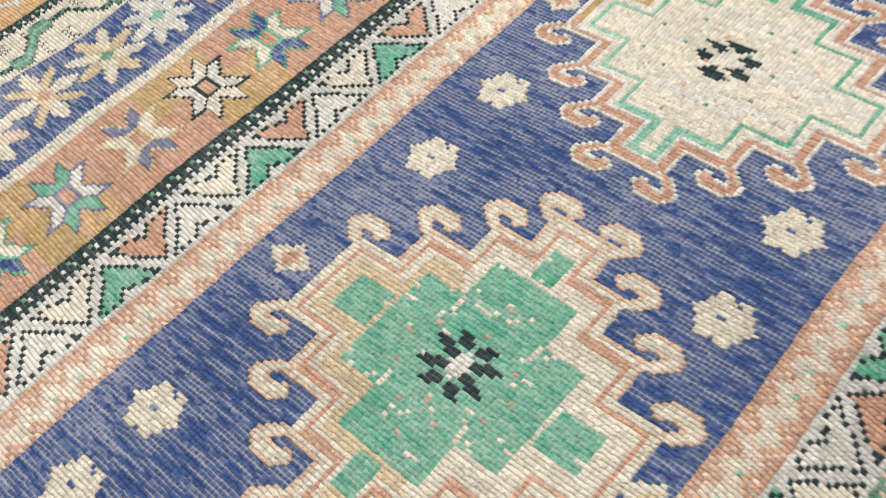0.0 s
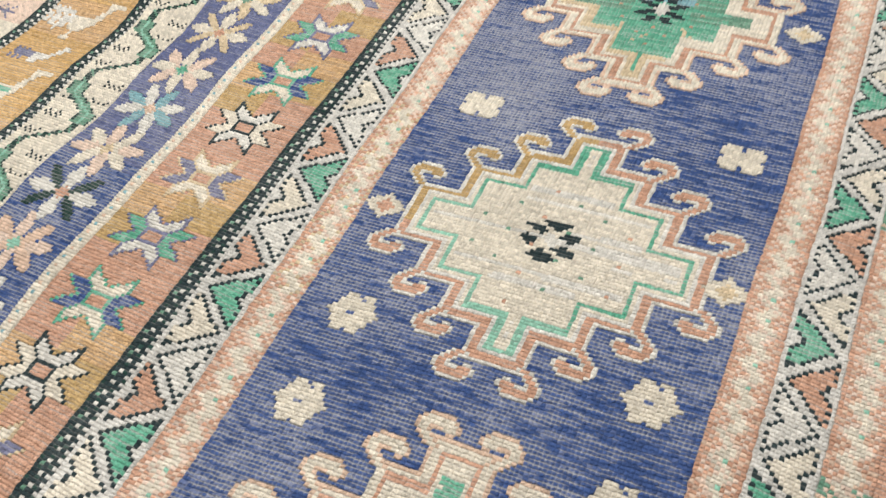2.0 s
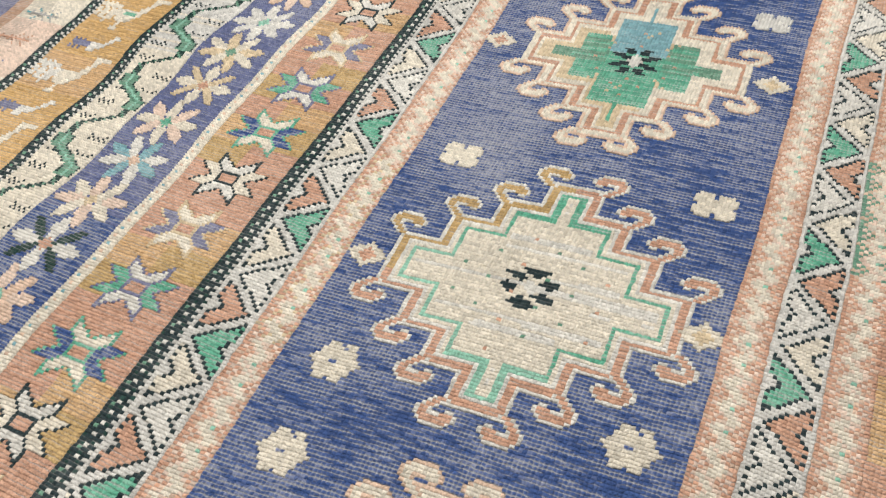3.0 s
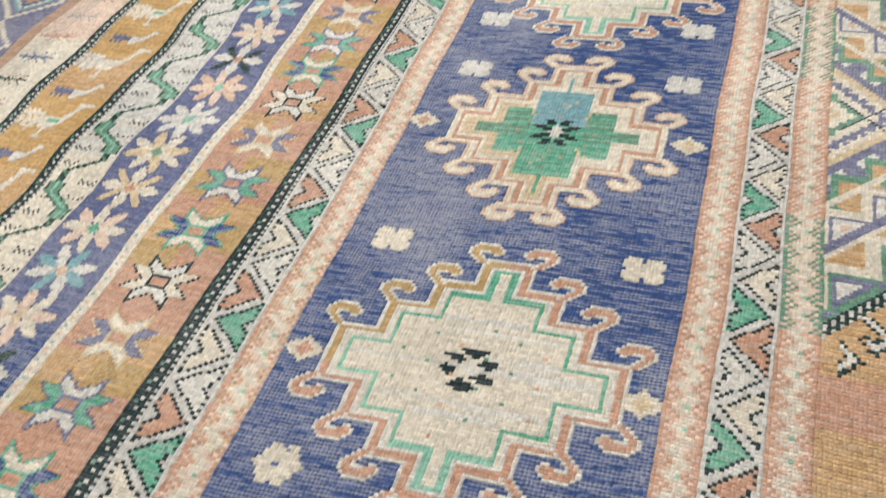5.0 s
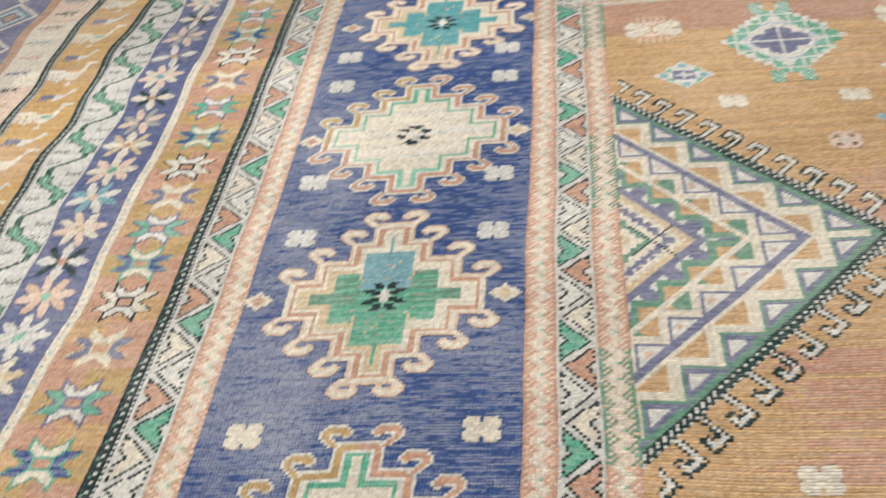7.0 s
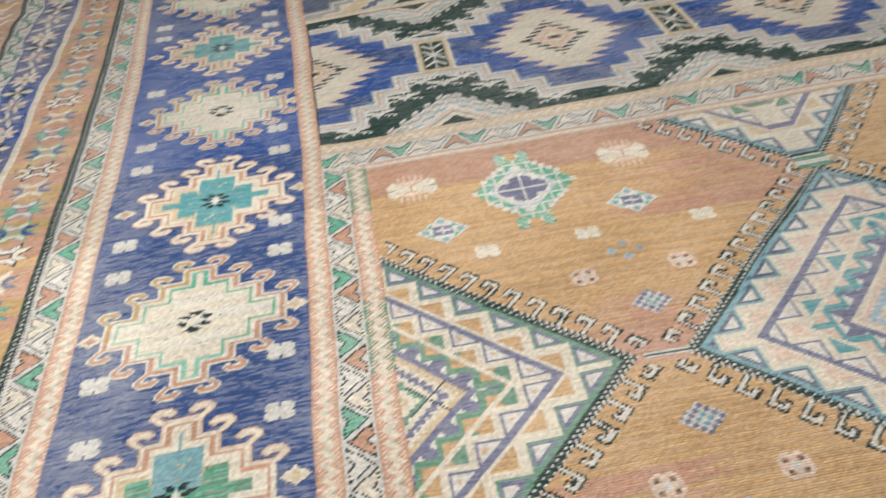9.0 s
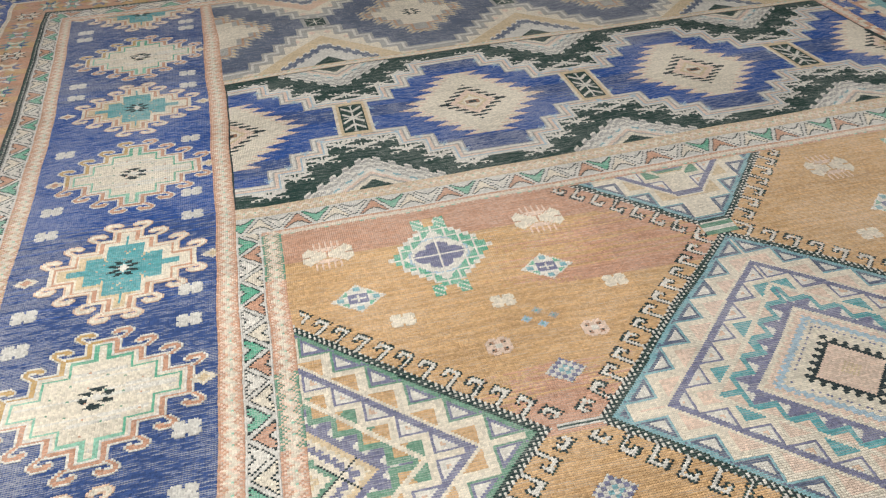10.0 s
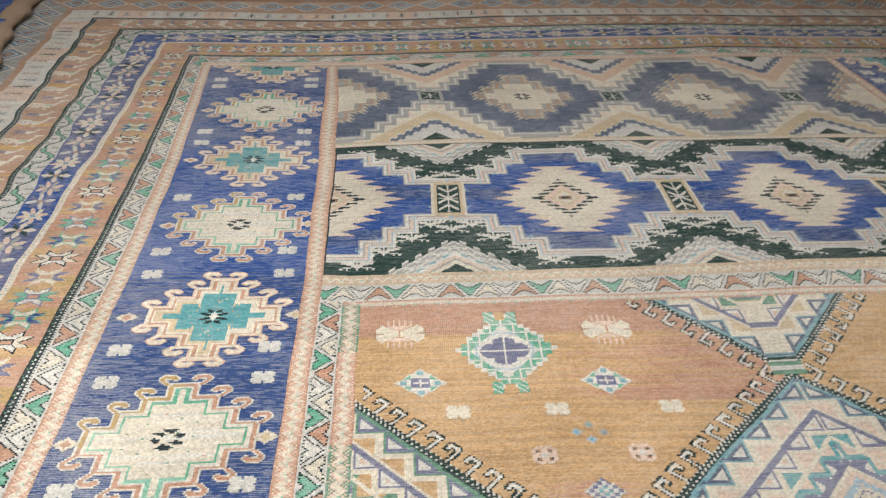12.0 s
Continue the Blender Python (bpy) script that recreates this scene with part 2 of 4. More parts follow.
HOOK = [
    "..WWWWWW..",
    ".WSSSSSSW.",
    "WSSSSSSSSW",
    "WSSWWWSSSW",
    "WSSW...WW.",
    ".WSSW.....",
    "..WSSW....",
    "...WSSW...",
]
BOWS = both([
    "...DDD...DDD...",
    "....DDD.DDD....",
    "....DDD.DDD....",
    "DDDD...W...DDDD",
    ".DDDDDWWWDDDDD.",
    "...DDDWWWDDD...",
    ".....WWWWW.....",
])
PINWHEEL = [
    "....DDDDDDD...",
    ".....DDDDD....",
    "DDDDD..DD.....",
    "..DDDD....DDDD",
    "....D.WW.DDDDD",
    ".D...WWWWW.DD.",
    "DDDD..WWWW....",
    ".DDD...WW.DD..",
    "..D.....DDDDDD",
    ".....DD...DDDD",
    "....DDDDD.....",
    "...DDDDDDD....",
    ".....DDDD.....",
]
STEPS = ((5.0, 32.5), (15.0, 22.3), (23.6, 12.3), (32.7, 2.6))
WORN_STEPS = ((7.0, 31.0), (16.5, 20.8), (25.5, 11.0), (34.2, 2.3))
GREEN_STEPS = ((4.6, 29.0), (13.8, 20.2), (23.0, 9.6), (32.2, 2.4))


def medallion(ci, cj, green_core, pid, hook_left, hook_right):
    """Stepped cross medallion with sixteen ram's-horn hooks."""
    worn_green = green_core == (GREEN, GREEN)
    steps = STEPS if green_core is None else WORN_STEPS if worn_green else GREEN_STEPS
    y, x = np.mgrid[-48:49, -48:49]
    far = np.full(x.shape, 99.0)
    for hy, hx in steps:
        far = np.minimum(far, np.maximum(abs(x) - hx, abs(y) - hy))
    o = np.full(x.shape, -1)
    ring = np.where((x < 0) & (y > -4), hook_left, hook_right)
    if green_core is None:
        layers = ((4.9, WHITE), (3.9, ring), (2.1, WHITE), (1.1, CREAM))
    else:
        layers = ((4.9, BLUSH), (4.1, CREAM), (2.6, SALMON), (1.3, CREAM))
    for lim, c in layers:
        o[far <= lim] = c[far <= lim] if isinstance(c, np.ndarray) else c
    if green_core is None:
        o[far <= 0.4] = np.where(x + y > -12, GREEN, MINT)[far <= 0.4]
        o[far <= -0.7] = CREAM
        dots = (far < -3) & (x % 7 == 3) & ((y + 3 * (x // 7)) % 9 == 4)
        o[dots] = np.where((x + y) % 3 == 0, SALMON, LEAF_GREEN)[dots]
        pale_row = np.sin(y * 1.7) + np.sin(y * 0.45 + 1) + 0.02 * x > 0.9
        o[pale_row & (far < -2) & (o == CREAM)] = WHITE
    else:
        o[far <= 0.1] = np.where(x + 0.5 * y < -4, SAND, CREAM)[far <= 0.1]
        if worn_green:
            core = (abs(y) <= 22) & (abs(x) <= 9) | (abs(y) <= 12) & (abs(x) <= 18)
            core |= (abs(y) <= 4) & (abs(x) >= 20) & (abs(x) <= 28)
            core |= (abs(x) <= 2) & (abs(y) >= 24) & (abs(y) <= 31)
        else:
            core = (abs(y) <= 21) & (abs(x) <= 8) | (abs(y) <= 11) & (abs(x) <= 17)
            core |= (abs(y) <= 2) & (abs(x) <= 25) | (abs(x) <= 0.5) & (abs(y) <= 29)
        o[core] = green_core[0]
        if green_core == (GREEN, TEAL):
            o[core & (y > 3) & (abs(x) <= 8)] = PALE_TEAL
            o[core & (y > -4) & (abs(x) > 8) & ((y * 5 + x // 9) % 7 < 4)] = LEAF_GREEN
            o[core & (abs(x) > 19)] = LEAF_GREEN
        # pale twigs that run out from the middle along the diagonals and arms
        twig = core & (abs(abs(x) - abs(y)) < 1) & (abs(x) > 7) & ((x + 2 * y) % 5 > 1)
        twig |= core & (abs(abs(x) - 9) < 1) & (abs(y) > 8) & (abs(y) < 13)
        twig |= core & (abs(x) == abs(y) - 12) & (abs(x) < 5) & ((x + y) % 3 > 0)
        if worn_green:
            loss = np.random.default_rng(5).random(x.shape)
            loss = loss + np.roll(loss, 1, 1) + np.roll(loss, 2, 1)
            twig |= core & (loss < 0.45) | core & (y > 2) & (x < -4) & (loss < 0.7)
        o[twig] = SAND if not worn_green else CREAM
        for dx, dy in ((0, 8), (0, -9), (4, -12), (-4, -12), (12, 0), (-12, 0), (9, 5), (-9, 5), (10, -6), (-10, -6), (0, 15), (0, -17)):
            o[(x == dx) & (y == dy)] = SALMON
    blit(o, ci, cj, pid)
    for sy in (1, -1):
        for sx in (1, -1):
            for hy, hx in steps:
                a = art(HOOK, W=WHITE, S=hook_left if (sx < 0 and sy > 0) else hook_right) if green_core is None else art(HOOK, W=BLUSH, S=CREAM)
                a = a[:, ::-1] if sx > 0 else a
                a = a[::-1] if sy < 0 else a
                blit(a, ci + sx * (hx + 4.6) + 0.5, cj + sy * (hy + 6.8) + 0.5, pid)
    blit(art(BOWS if green_core else PINWHEEL, D=BLACK, W=WHITE), ci, cj, pid)


def zigzag(x, s, w):
    """Narrow guard stripe: x across it, s along it. A cream zigzag on salmon, flecked with green."""
    pos = 2.9 + tri(s, 6) * (w - 6.6)
    ground = np.where(np.mod(s + x, 2) < 1, SALMON, np.where(np.mod(s * 3 + x, 5) < 3, PINK, BLUSH))
    o = np.where(abs(x - pos) < 1.6, np.where(np.mod(s + x, 7) < 1, PINK, CREAM), ground)
    o = np.where((np.mod(s, 6) < 2) & (x >= 4) & (x < 6) & (abs(x - pos) >= 1.5) & (np.mod(np.floor(s / 6) * 5, 7) < 4), MINT, o)
    return np.where((x <= 0) | (x >= w - 1), np.where(np.mod(s, 9) < 8, SALMON, BLUSH), o)


def hearts(x, s, w, fills_a, fills_b, turn, notch):
    """Two rows of notched leaves with dotted outlines. Returns colours and the number of the leaf, or minus one."""
    o, num = np.full(x.shape, ASH), np.full(x.shape, -1)
    for row, (base, shift, fills) in enumerate(((x, 0, fills_a), (w - 1 - x, turn, fills_b))):
        k = np.floor((s + shift + 10) / 20).astype(int)
        ds = abs(s + shift - k * 20)

        def body(ds, dep):
            dep = dep - 1
            side = ds <= 7.9 - 7.4 * dep / (w - 4.0)
            return (dep >= 0) & side & ~(dep < notch - 0.8 * ds) & (dep < w - 3)
        inn = body(ds, base)
        fill = np.where(k % 2 == 0, fills[0], fills[1])
        o = np.where(inn, fill, o)
        rim = ~body(ds, base + 1) | (base == 1) & (np.round(ds) % 2 == 0) | ~body(ds, base - 1) & (base > 1)
        o = np.where(inn & rim, BLACK, o)
        num = np.where(inn, k * 2 + row, num)
    return o, num


def cord(x, s):
    """Dark stripe, five knots wide, with a chain of pale flecks along its middle."""
    dark = np.where((x + 2 * s) % 5 == 0, BOTTLE_GREEN, BLACK)
    o = np.where((x < 1) & (np.mod(s, 2) == 0), ASH, dark)
    o = np.where((x >= 2) & (x < 3) & (np.mod(s, 3) < 1), WHITE, o)
    return np.where((x >= 3) & (x < 4) & (np.mod(s, 6) == 2), LEAF_GREEN, o)


def put_hearts(mask, x, s, w, pid, turn=10, notch=1.5):
    col, num = hearts(x, s, w, (GREEN, WHITE), (SALMON, CREAM), turn, notch)
    paint(mask, col, pid)
    for n in np.unique(num[mask & (num >= 0)]):
        P[mask & (num == n)] = part_id("leaf_motif", "", pid)


ROOT = part_id("tan_field", "golden tan wool field with reddish stripes")

# faded and strong stretches of blue along the rug
row_jit = rng.normal(0, 9, NJ).astype(int)[:, None]
deep = (JJ + row_jit > 285) & (JJ + row_jit < 462)
deep |= (rng.random((NJ, 1)) < 0.12) & (JJ > 215) & (JJ < 520)
SEA = np.where(deep, BLUE, FADED_BLUE)

# the medallion strip ------------------------------------------------------
strip = part_id("medallion_border", "faded blue border strip with worn pale rows")
paint((II >= -30) & (II < 64) & (JJ < 640), SEA, strip)
MEDALS = ((0.100, -1.08, 1), (0.104, -0.605, 1), (0.090, -0.124, 0), (0.084, 0.352, 2), (0.086, 0.803, 0), (0.105, 1.262, 3), (0.107, 1.752, 0), (0.097, 2.225, 3), (0.103, 2.695, 0), (0.10, 3.20, 3))
for u, v, kind in MEDALS:
    pid = part_id("medallion", ("cream stepped medallion with pink hooked outline", "worn green stepped medallion with pink hooked outline", "two-tone green stepped medallion with pink hooked outline", "teal stepped medallion with pink hooked outline")[kind], strip)
    core = (None, (GREEN, GREEN), (GREEN, TEAL), (TEAL, TEAL))[kind]
    medallion(u / 0.005, v / 0.005, core, pid, OCHRE if kind == 0 else SAND, SALMON)
    for du in (-0.213, 0.203):
        blit(lozenge(CREAM, SALMON if du < 0 else SAND), (u + du) / 0.005, (v - 0.004) / 0.005, part_id("lozenge", "", strip))
for v in (-0.917, -0.815, -0.4175, -0.297, 0.080, 0.503, 0.667, 0.999, 1.122, 1.470, 1.593, 1.933, 2.373, 2.48, 2.95, 3.03):
    for u in (-0.085 if v < 0.6 else -0.095, 0.262):
        fl = blossom(CREAM, SEA[int(v / 0.005) - J0, 250]) if v < 0 else cross_flower(CREAM if v < 0.3 else ASH)
        blit(fl, u / 0.005, v / 0.005, part_id("small_flower", "cream flower with six lobes" if v < 0 else "", strip))
P[(II >= 64) & (P == strip)] = ROOT

# concentric outer borders ---------------------------------------------------
top = (JJ - 640) > (-30 - II)
D = np.maximum(-30 - II, JJ - 640)
S = np.where(top, II + 900, JJ)


def band(name, label, d0, d1, colour):
    pid = part_id(name, label)
    m = (D >= d0) & (D < d1) & ((II < -30) | (JJ >= 640))
    paint(m, colour, pid)
    return pid, m


def motifs(pid, dmid, pitch, draw, name, start=0.0, turn=True, label="", place=None):
    """Repeat a motif along a border, up the side and on along the top."""
    n = 0
    pos = place(0) if place else -195.0 + start
    while pos < 640 + dmid - pitch * 0.4:
        blit(draw(n), -30 - dmid, pos, part_id(name, label, pid))
        n, pos = n + 1, place(n + 1) if place else pos + pitch
    pos = -30 - dmid + pitch * 0.8
    while pos < IM + pitch:
        a = draw(n)
        blit(np.rot90(a) if turn else a, pos, 640 + dmid, part_id(name, label, pid))
        n, pos = n + 1, pos + pitch


pid, m = band("zigzag_guard", "pink and cream zigzag guard stripe", 0, 10, PINK)
guard = zigzag(9 - D, S, 10)
paint(m, np.where((guard == BLUSH) & ((JJ > 205) & (JJ < 330) | (JJ > -60) & (JJ < 10)), SAND, guard))
pid, m = band("leaf_border", "off-white border with dotted leaf motifs", 10, 23, WHITE)
put_hearts(m, D - 10, (S + 106.8) * 40 / 41.9, 13, pid, -10)
pid, m = band("dotted_cord", "dark green cord stripe with pale dots", 23, 28, BLACK)
paint(m, cord(D - 23, S))
pid, m = band("star_border", "salmon and ochre border with eight-pointed stars", 28, 58, SALMON)
blocks = (np.mod(np.floor(S / 10.5) + (D > 43), np.where(JJ < -5, 5, 3)) == 0)
paint(m & blocks, np.where((JJ > 300) & ~top, CLAY, OCHRE))
paint(m & (np.mod(np.floor(S / 10.5) + (D > 43), 5) == 1), TAN)
STARS = (lambda: star(WHITE, CREAM, BLACK, SALMON), lambda: star(CREAM, LAVENDER, SAND, SALMON), lambda: star(WHITE, GREEN, LAVENDER, SALMON), lambda: star(CREAM, FADED_BLUE, GREEN, SALMON))
motifs(pid, 43, 21.0, lambda n: STARS[(0, 3, 2, 1)[n % 4]](), "star", place=lambda n: float(np.interp(n, (0, 4, 12, 16, 20, 24, 28, 32, 36, 60), (-187, -101, 71, 147, 233, 313, 398, 481, 574, 1100))))
pid, m = band("dotted_line", "cream stripe with small coloured dots", 58, 62, CREAM)
paint(m & (np.mod(S, 6) < 1) & (D >= 60) & (D < 61), PALE_TEAL)
paint(m & (np.mod(S, 6) == 3) & (D >= 60) & (D < 61), BLUSH)
pid, m = band("flower_border", "faded blue border with daisy flowers", 62, 91, FADED_BLUE)
paint(m, np.where((JJ + row_jit > 350) & (JJ + row_jit < 440) & ~top, BLUE, np.where(top | (JJ + row_jit > 660), BLUE, np.where(JJ + row_jit < -40, FADED_BLUE, DUSK))))
FLOWERS = (lambda: daisy(PINK, BLUSH, MINT, twist=0.2), lambda: daisy(WHITE, BOTTLE_GREEN, SALMON, slim=1.4), lambda: daisy(PINK, CREAM, SAND, twist=0.25), lambda: daisy(WHITE, PALE_TEAL, BLUSH, twist=0.39),
           lambda: daisy(CREAM, PINK, GREEN, twist=0.1), lambda: daisy(CREAM, SAND, SALMON, slim=1.6), lambda: daisy(SAND, CREAM, LEAF_GREEN, twist=0.3), lambda: daisy(WHITE, ASH, MINT, twist=0.15))
FADED_FLOWERS = (lambda: daisy(PINK, GREY, LAVENDER, twist=0.39), lambda: daisy(CREAM, BOTTLE_GREEN, CLAY, slim=1.2), lambda: daisy(PINK, CREAM, PALE_TEAL, twist=0.25), lambda: daisy(ASH, LAVENDER, CLAY, twist=0.2))
motifs(pid, 77, 18.3, lambda n: FLOWERS[(n - 6) % 8]() if n < 20 else FADED_FLOWERS[n % 4](), "daisy", 11.4)
pid, m = band("meander_border", "cream border with green stepped meander", 91, 111, WHITE)
paint(m & (JJ + row_jit < 330), CREAM)
wob = 4 + np.clip(tri(S, 32) * 2.4 - 0.6, 0, 1) * 11
paint(m & (JJ + row_jit > 30), ASH)
x = D - 91
rising = np.mod(S, 32) < 16
paint(m & (abs(x - wob) < np.where(rising, 3.6, 1.6)), np.where((II + JJ) % 4 == 0, LEAF_GREEN, BOTTLE_GREEN))
paint(m & (abs(x - wob) < 2.3) & rising, LEAF_GREEN)
paint(m & (abs(x - wob) < 0.8) & rising, MINT)
side = np.where(tri(S, 32) > 0.5, x - 4, x - 15)
clump = (abs(side) < 3.2) & (np.mod(S, 8) < 3) & (abs(x - wob) > 4)
paint(m & clump & ((II + JJ) % 2 == 0) & ((abs(side) > 1) | (np.mod(S, 8) < 2)), BLACK)
pid, m = band("dotted_cord", "dark green cord stripe with pale dots", 111, 116, BLACK)
paint(m, cord(D - 111, S))
pid, m = band("bird_border", "golden tan border with woven birds", 116, 143, GOLD)
paint(m & (np.mod(np.floor((S + 9 * np.sin(S / 40)) / 23), 3) == 0), np.where(JJ > 330, SALMON, TAN))
paint(m & (JJ + row_jit > 330) & (((JJ // 7) % 6 > 0) | top), CLAY)

def taller(a):
    return a[(np.arange(int(len(a) * 1.45)) / 1.45).astype(int)]


BIRD = [
    "....................WWW...",
    "...................WWWWWW.",
    "...................WWW....",
    "...................WW.....",
    "..................WW......",
    ".T.T.T............WW......",
    "TTTTTTTTT........WWW......",
    "..TT.TT.TTTWWWWWWWW.......",
    "TT.TT.TTTTWWGGGGGWW.......",
    ".TTTTTTTTTTWWWWWWW........",
    "TT.TT.TTT.WWWWWWW.........",
    "...TTTTTT..WWWWW..........",
    "......T......L............",
    ".............L............",
    "............LLL...........",
]
SMALL_BIRD = [
    "...............WW.",
    "...............WWW",
    "..............WW..",
    "T.T.T........WW...",
    "TTTTTTTTWWWWWW....",
    ".TTTTTTTWWWWW.....",
    "T.T.T...WWW.......",
]
motifs(pid, 129, 18.0, lambda n: taller(art(BIRD if n % 2 == 0 else SMALL_BIRD, W=(CREAM, WHITE, CREAM, WHITE)[n % 4], T=(CREAM, LAVENDER, WHITE, LAVENDER)[n % 4], G=(GREEN, WHITE, CREAM, WHITE)[n % 4], L=CREAM)), "bird_motif", 24.0, turn=True)
pid, m = band("dotted_cord", "dark green cord stripe with pale dots", 143, 148, BLACK)
paint(m, cord(D - 143, S))
pid, m = band("branch_border", "cream border with small branch motifs", 148, 172, WHITE)
paint(m & (JJ + row_jit < 330), CREAM)
paint(m & (np.mod(np.floor(S / 31), 3) == 0), PINK)
BRANCH = [
    "....G.....D...D....",
    ".....G...D...D.....",
    "..D...D.D..GD......",
    "GGDDDDDDDDDDDDDD...",
    "..D...D.D..GD......",
    ".....G...D...D.....",
    "....G.....D...D....",
]
motifs(pid, 160, 15.0, lambda n: art(BRANCH, D=(GREY, BROWN, BOTTLE_GREEN, LAVENDER, SALMON)[n % 5], G=(TEAL, GREY, PINK)[n % 3]), "branch", 4.0)
pid, m = band("plain_line", "pale brown plain stripe", 172, 178, CLAY)
pid, m = band("diamond_border", "lavender and grey border with stepped diamonds", 178, 212, LAVENDER)
paint(m, np.where(top, CLAY, np.where(JJ + row_jit > 330, GREY, LAVENDER)))
d = np.floor(abs(np.mod(S, 34) - 17) / 2) * 2 + abs(D - 195)
for lim, col in ((17, CREAM), (14, LAVENDER), (11, PALE_TEAL), (9, ASH), (7, SLATE_BLUE), (4, CLAY)):
    paint(m & (d < lim), col)
pid, m = band("selvedge", "brown side edge of the rug", 212, 240, BROWN)

# inner frame of the tan field ---------------------------------------------------
# nested: a guard, leaf border and guard beside the strip and above the field
pid = part_id("zigzag_guard", "pink and cream zigzag guard stripe")
m = (II >= 64) & (II < 74) & (JJ < 640)
paint(m, zigzag(II - 64, JJ, 10), pid)
F = (II >= 74) & (JJ < 292)
pid = part_id("zigzag_guard", "yellowish zigzag guard stripe")
m = F & (JJ >= 281)
paint(m, np.where(zigzag(JJ - 281, II, 11) == SALMON, SAND, zigzag(JJ - 281, II, 11)), pid)
pid = part_id("leaf_border", "off-white border with dotted leaf motifs")
m = F & (II < 87) & (JJ < 264)
put_hearts(m, II - 74, (JJ - 9.2) * 40 / 40.8, 13, pid)
pid = part_id("leaf_border", "off-white border with dotted leaf motifs")
m = F & (JJ >= 264) & (JJ < 281)
put_hearts(m, 280 - JJ, II + 4, 17, pid, 10, 4.8)
pid = part_id("zigzag_guard", "pink and cream zigzag guard stripe")
m = F & (II >= 87) & (II < 97) & (JJ < 264)
paint(m, np.where(np.sin(JJ / 17.0) > 0.35, np.where(zigzag(II - 87, JJ, 10) == SALMON, LEAF_GREEN, zigzag(II - 87, JJ, 10)), zigzag(II - 87, JJ, 10)), pid)
m = F & (II >= 97) & (JJ >= 257) & (JJ < 264)
paint(m, zigzag(263 - JJ, II, 7), part_id("zigzag_guard", "pink and cream zigzag guard stripe"))

# the field -----------------------------------------------------------------
G = (II >= 97) & (JJ < 257)
P[G] = ROOT
paint(G, TAN)
jit = rng.normal(0, 2.5, NJ)[:, None]
paint(G & (JJ + jit > 231), SALMON)
paint(G & (JJ + jit > 180) & (II + jit * 6 + rng.normal(0, 6, (NJ, NI)) > 215 + abs(JJ - 190) * 0.8) & (rng.random((NJ, 1)) < 0.8), SALMON)
paint(G & (JJ + jit < 132) & (abs(II - 196) + jit * 5 + rng.normal(0, 5, (NJ, NI)) < (132 - JJ) * 1.0), SALMON)


def stairs(ax, ay, c, tread):
    """How far inside (minus) or outside a diamond with stepped sides of half-diagonal c."""
    f = np.full(ax.shape, 999.0)
    for k in range(int(c // tread) + 2):
        f = np.minimum(f, np.maximum(ax - k * tread, ay - (c - k * tread)))
    return f


def diamond(ax, ay, R, ground, tri_a, tri_b, rings):
    """Nested diamond with stepped and toothed rings; ax and ay from its middle, R its half-diagonal."""
    e, s = R - ax - ay, ax - ay + 500
    dot = np.mod(s, 4) < 2
    o = np.full(e.shape, ground)
    o = np.where(e < 5.5, np.where(e < 1.4, np.where(dot, WHITE, BLACK), np.where(e < 2.7, BOTTLE_GREEN, np.where(e < 4.0, np.where(dot, BLACK, WHITE), BOTTLE_GREEN))), o)
    T = 13.0
    f1 = stairs(ax, ay, R - 9, T)
    # white triangles in the notches of the outer steps
    nx, ny = np.mod(ax, T), np.mod(ay - (R - 9), T)
    o = np.where((e > 6.5) & (f1 > 1.0) & (nx + ny < 13.5), SLATE_BLUE if ground == PALE_TEAL else LAVENDER, o)
    o = np.where((e > 8) & (f1 > 2) & (nx > 2.6) & (ny > 2.6) & (nx + ny < 11.5), WHITE, o)
    o = np.where((e >= 5.5) & (f1 <= 0), CREAM, o)
    o = np.where(f1 <= -3.4, tri_a, o)
    o = np.where((f1 <= -3.4) & (e > 26) & (e < 28), CREAM, o)
    o = np.where(e >= 28, LAVENDER, o)
    # second ring of outlined triangles
    f2 = stairs(ax, ay, R - 32, 11.0)
    nx, ny = np.mod(ax, 11.0), np.mod(ay - (R - 32), 11.0)
    o = np.where((e >= 31.5) & (f2 > 0.8) & (nx > 1.2) & (ny > 1.2) & (nx + ny < 11), WHITE, o)
    o = np.where((e >= 31.5) & (f2 > 1.5) & (nx > 3) & (ny > 3) & (nx + ny < 9.5), BLUSH, o)
    o = np.where(f2 <= 0, CREAM, o)
    o = np.where((f2 <= -2.6), np.where(np.mod(np.floor(s / 22), 2) == 0, tri_b, tri_a), o)
    o = np.where((e >= 46) & (e < 49), CREAM, o)
    o = np.where(e >= 49, tri_a, o)
    f3 = stairs(ax, ay, R - 52, 9.0)
    o = np.where((e >= 49) & (f3 > 0) & (f3 < 3), tri_b, o)
    o = np.where((f3 <= 0) & (e >= 49), LAVENDER, o)
    o = np.where((f3 <= 0) & (e >= 54) & (e < 60) & (np.mod(s, 18) < 10), WHITE, o)
    o = np.where(e >= 61, LAVENDER, o)
    k = np.floor((e - 64 + 1.3 * (np.mod(s, 5) < 2.5)) / 3.6).astype(int)
    o = np.where(e >= 64, np.array(rings)[np.clip(k, 0, len(rings) - 1)], o)
    return o


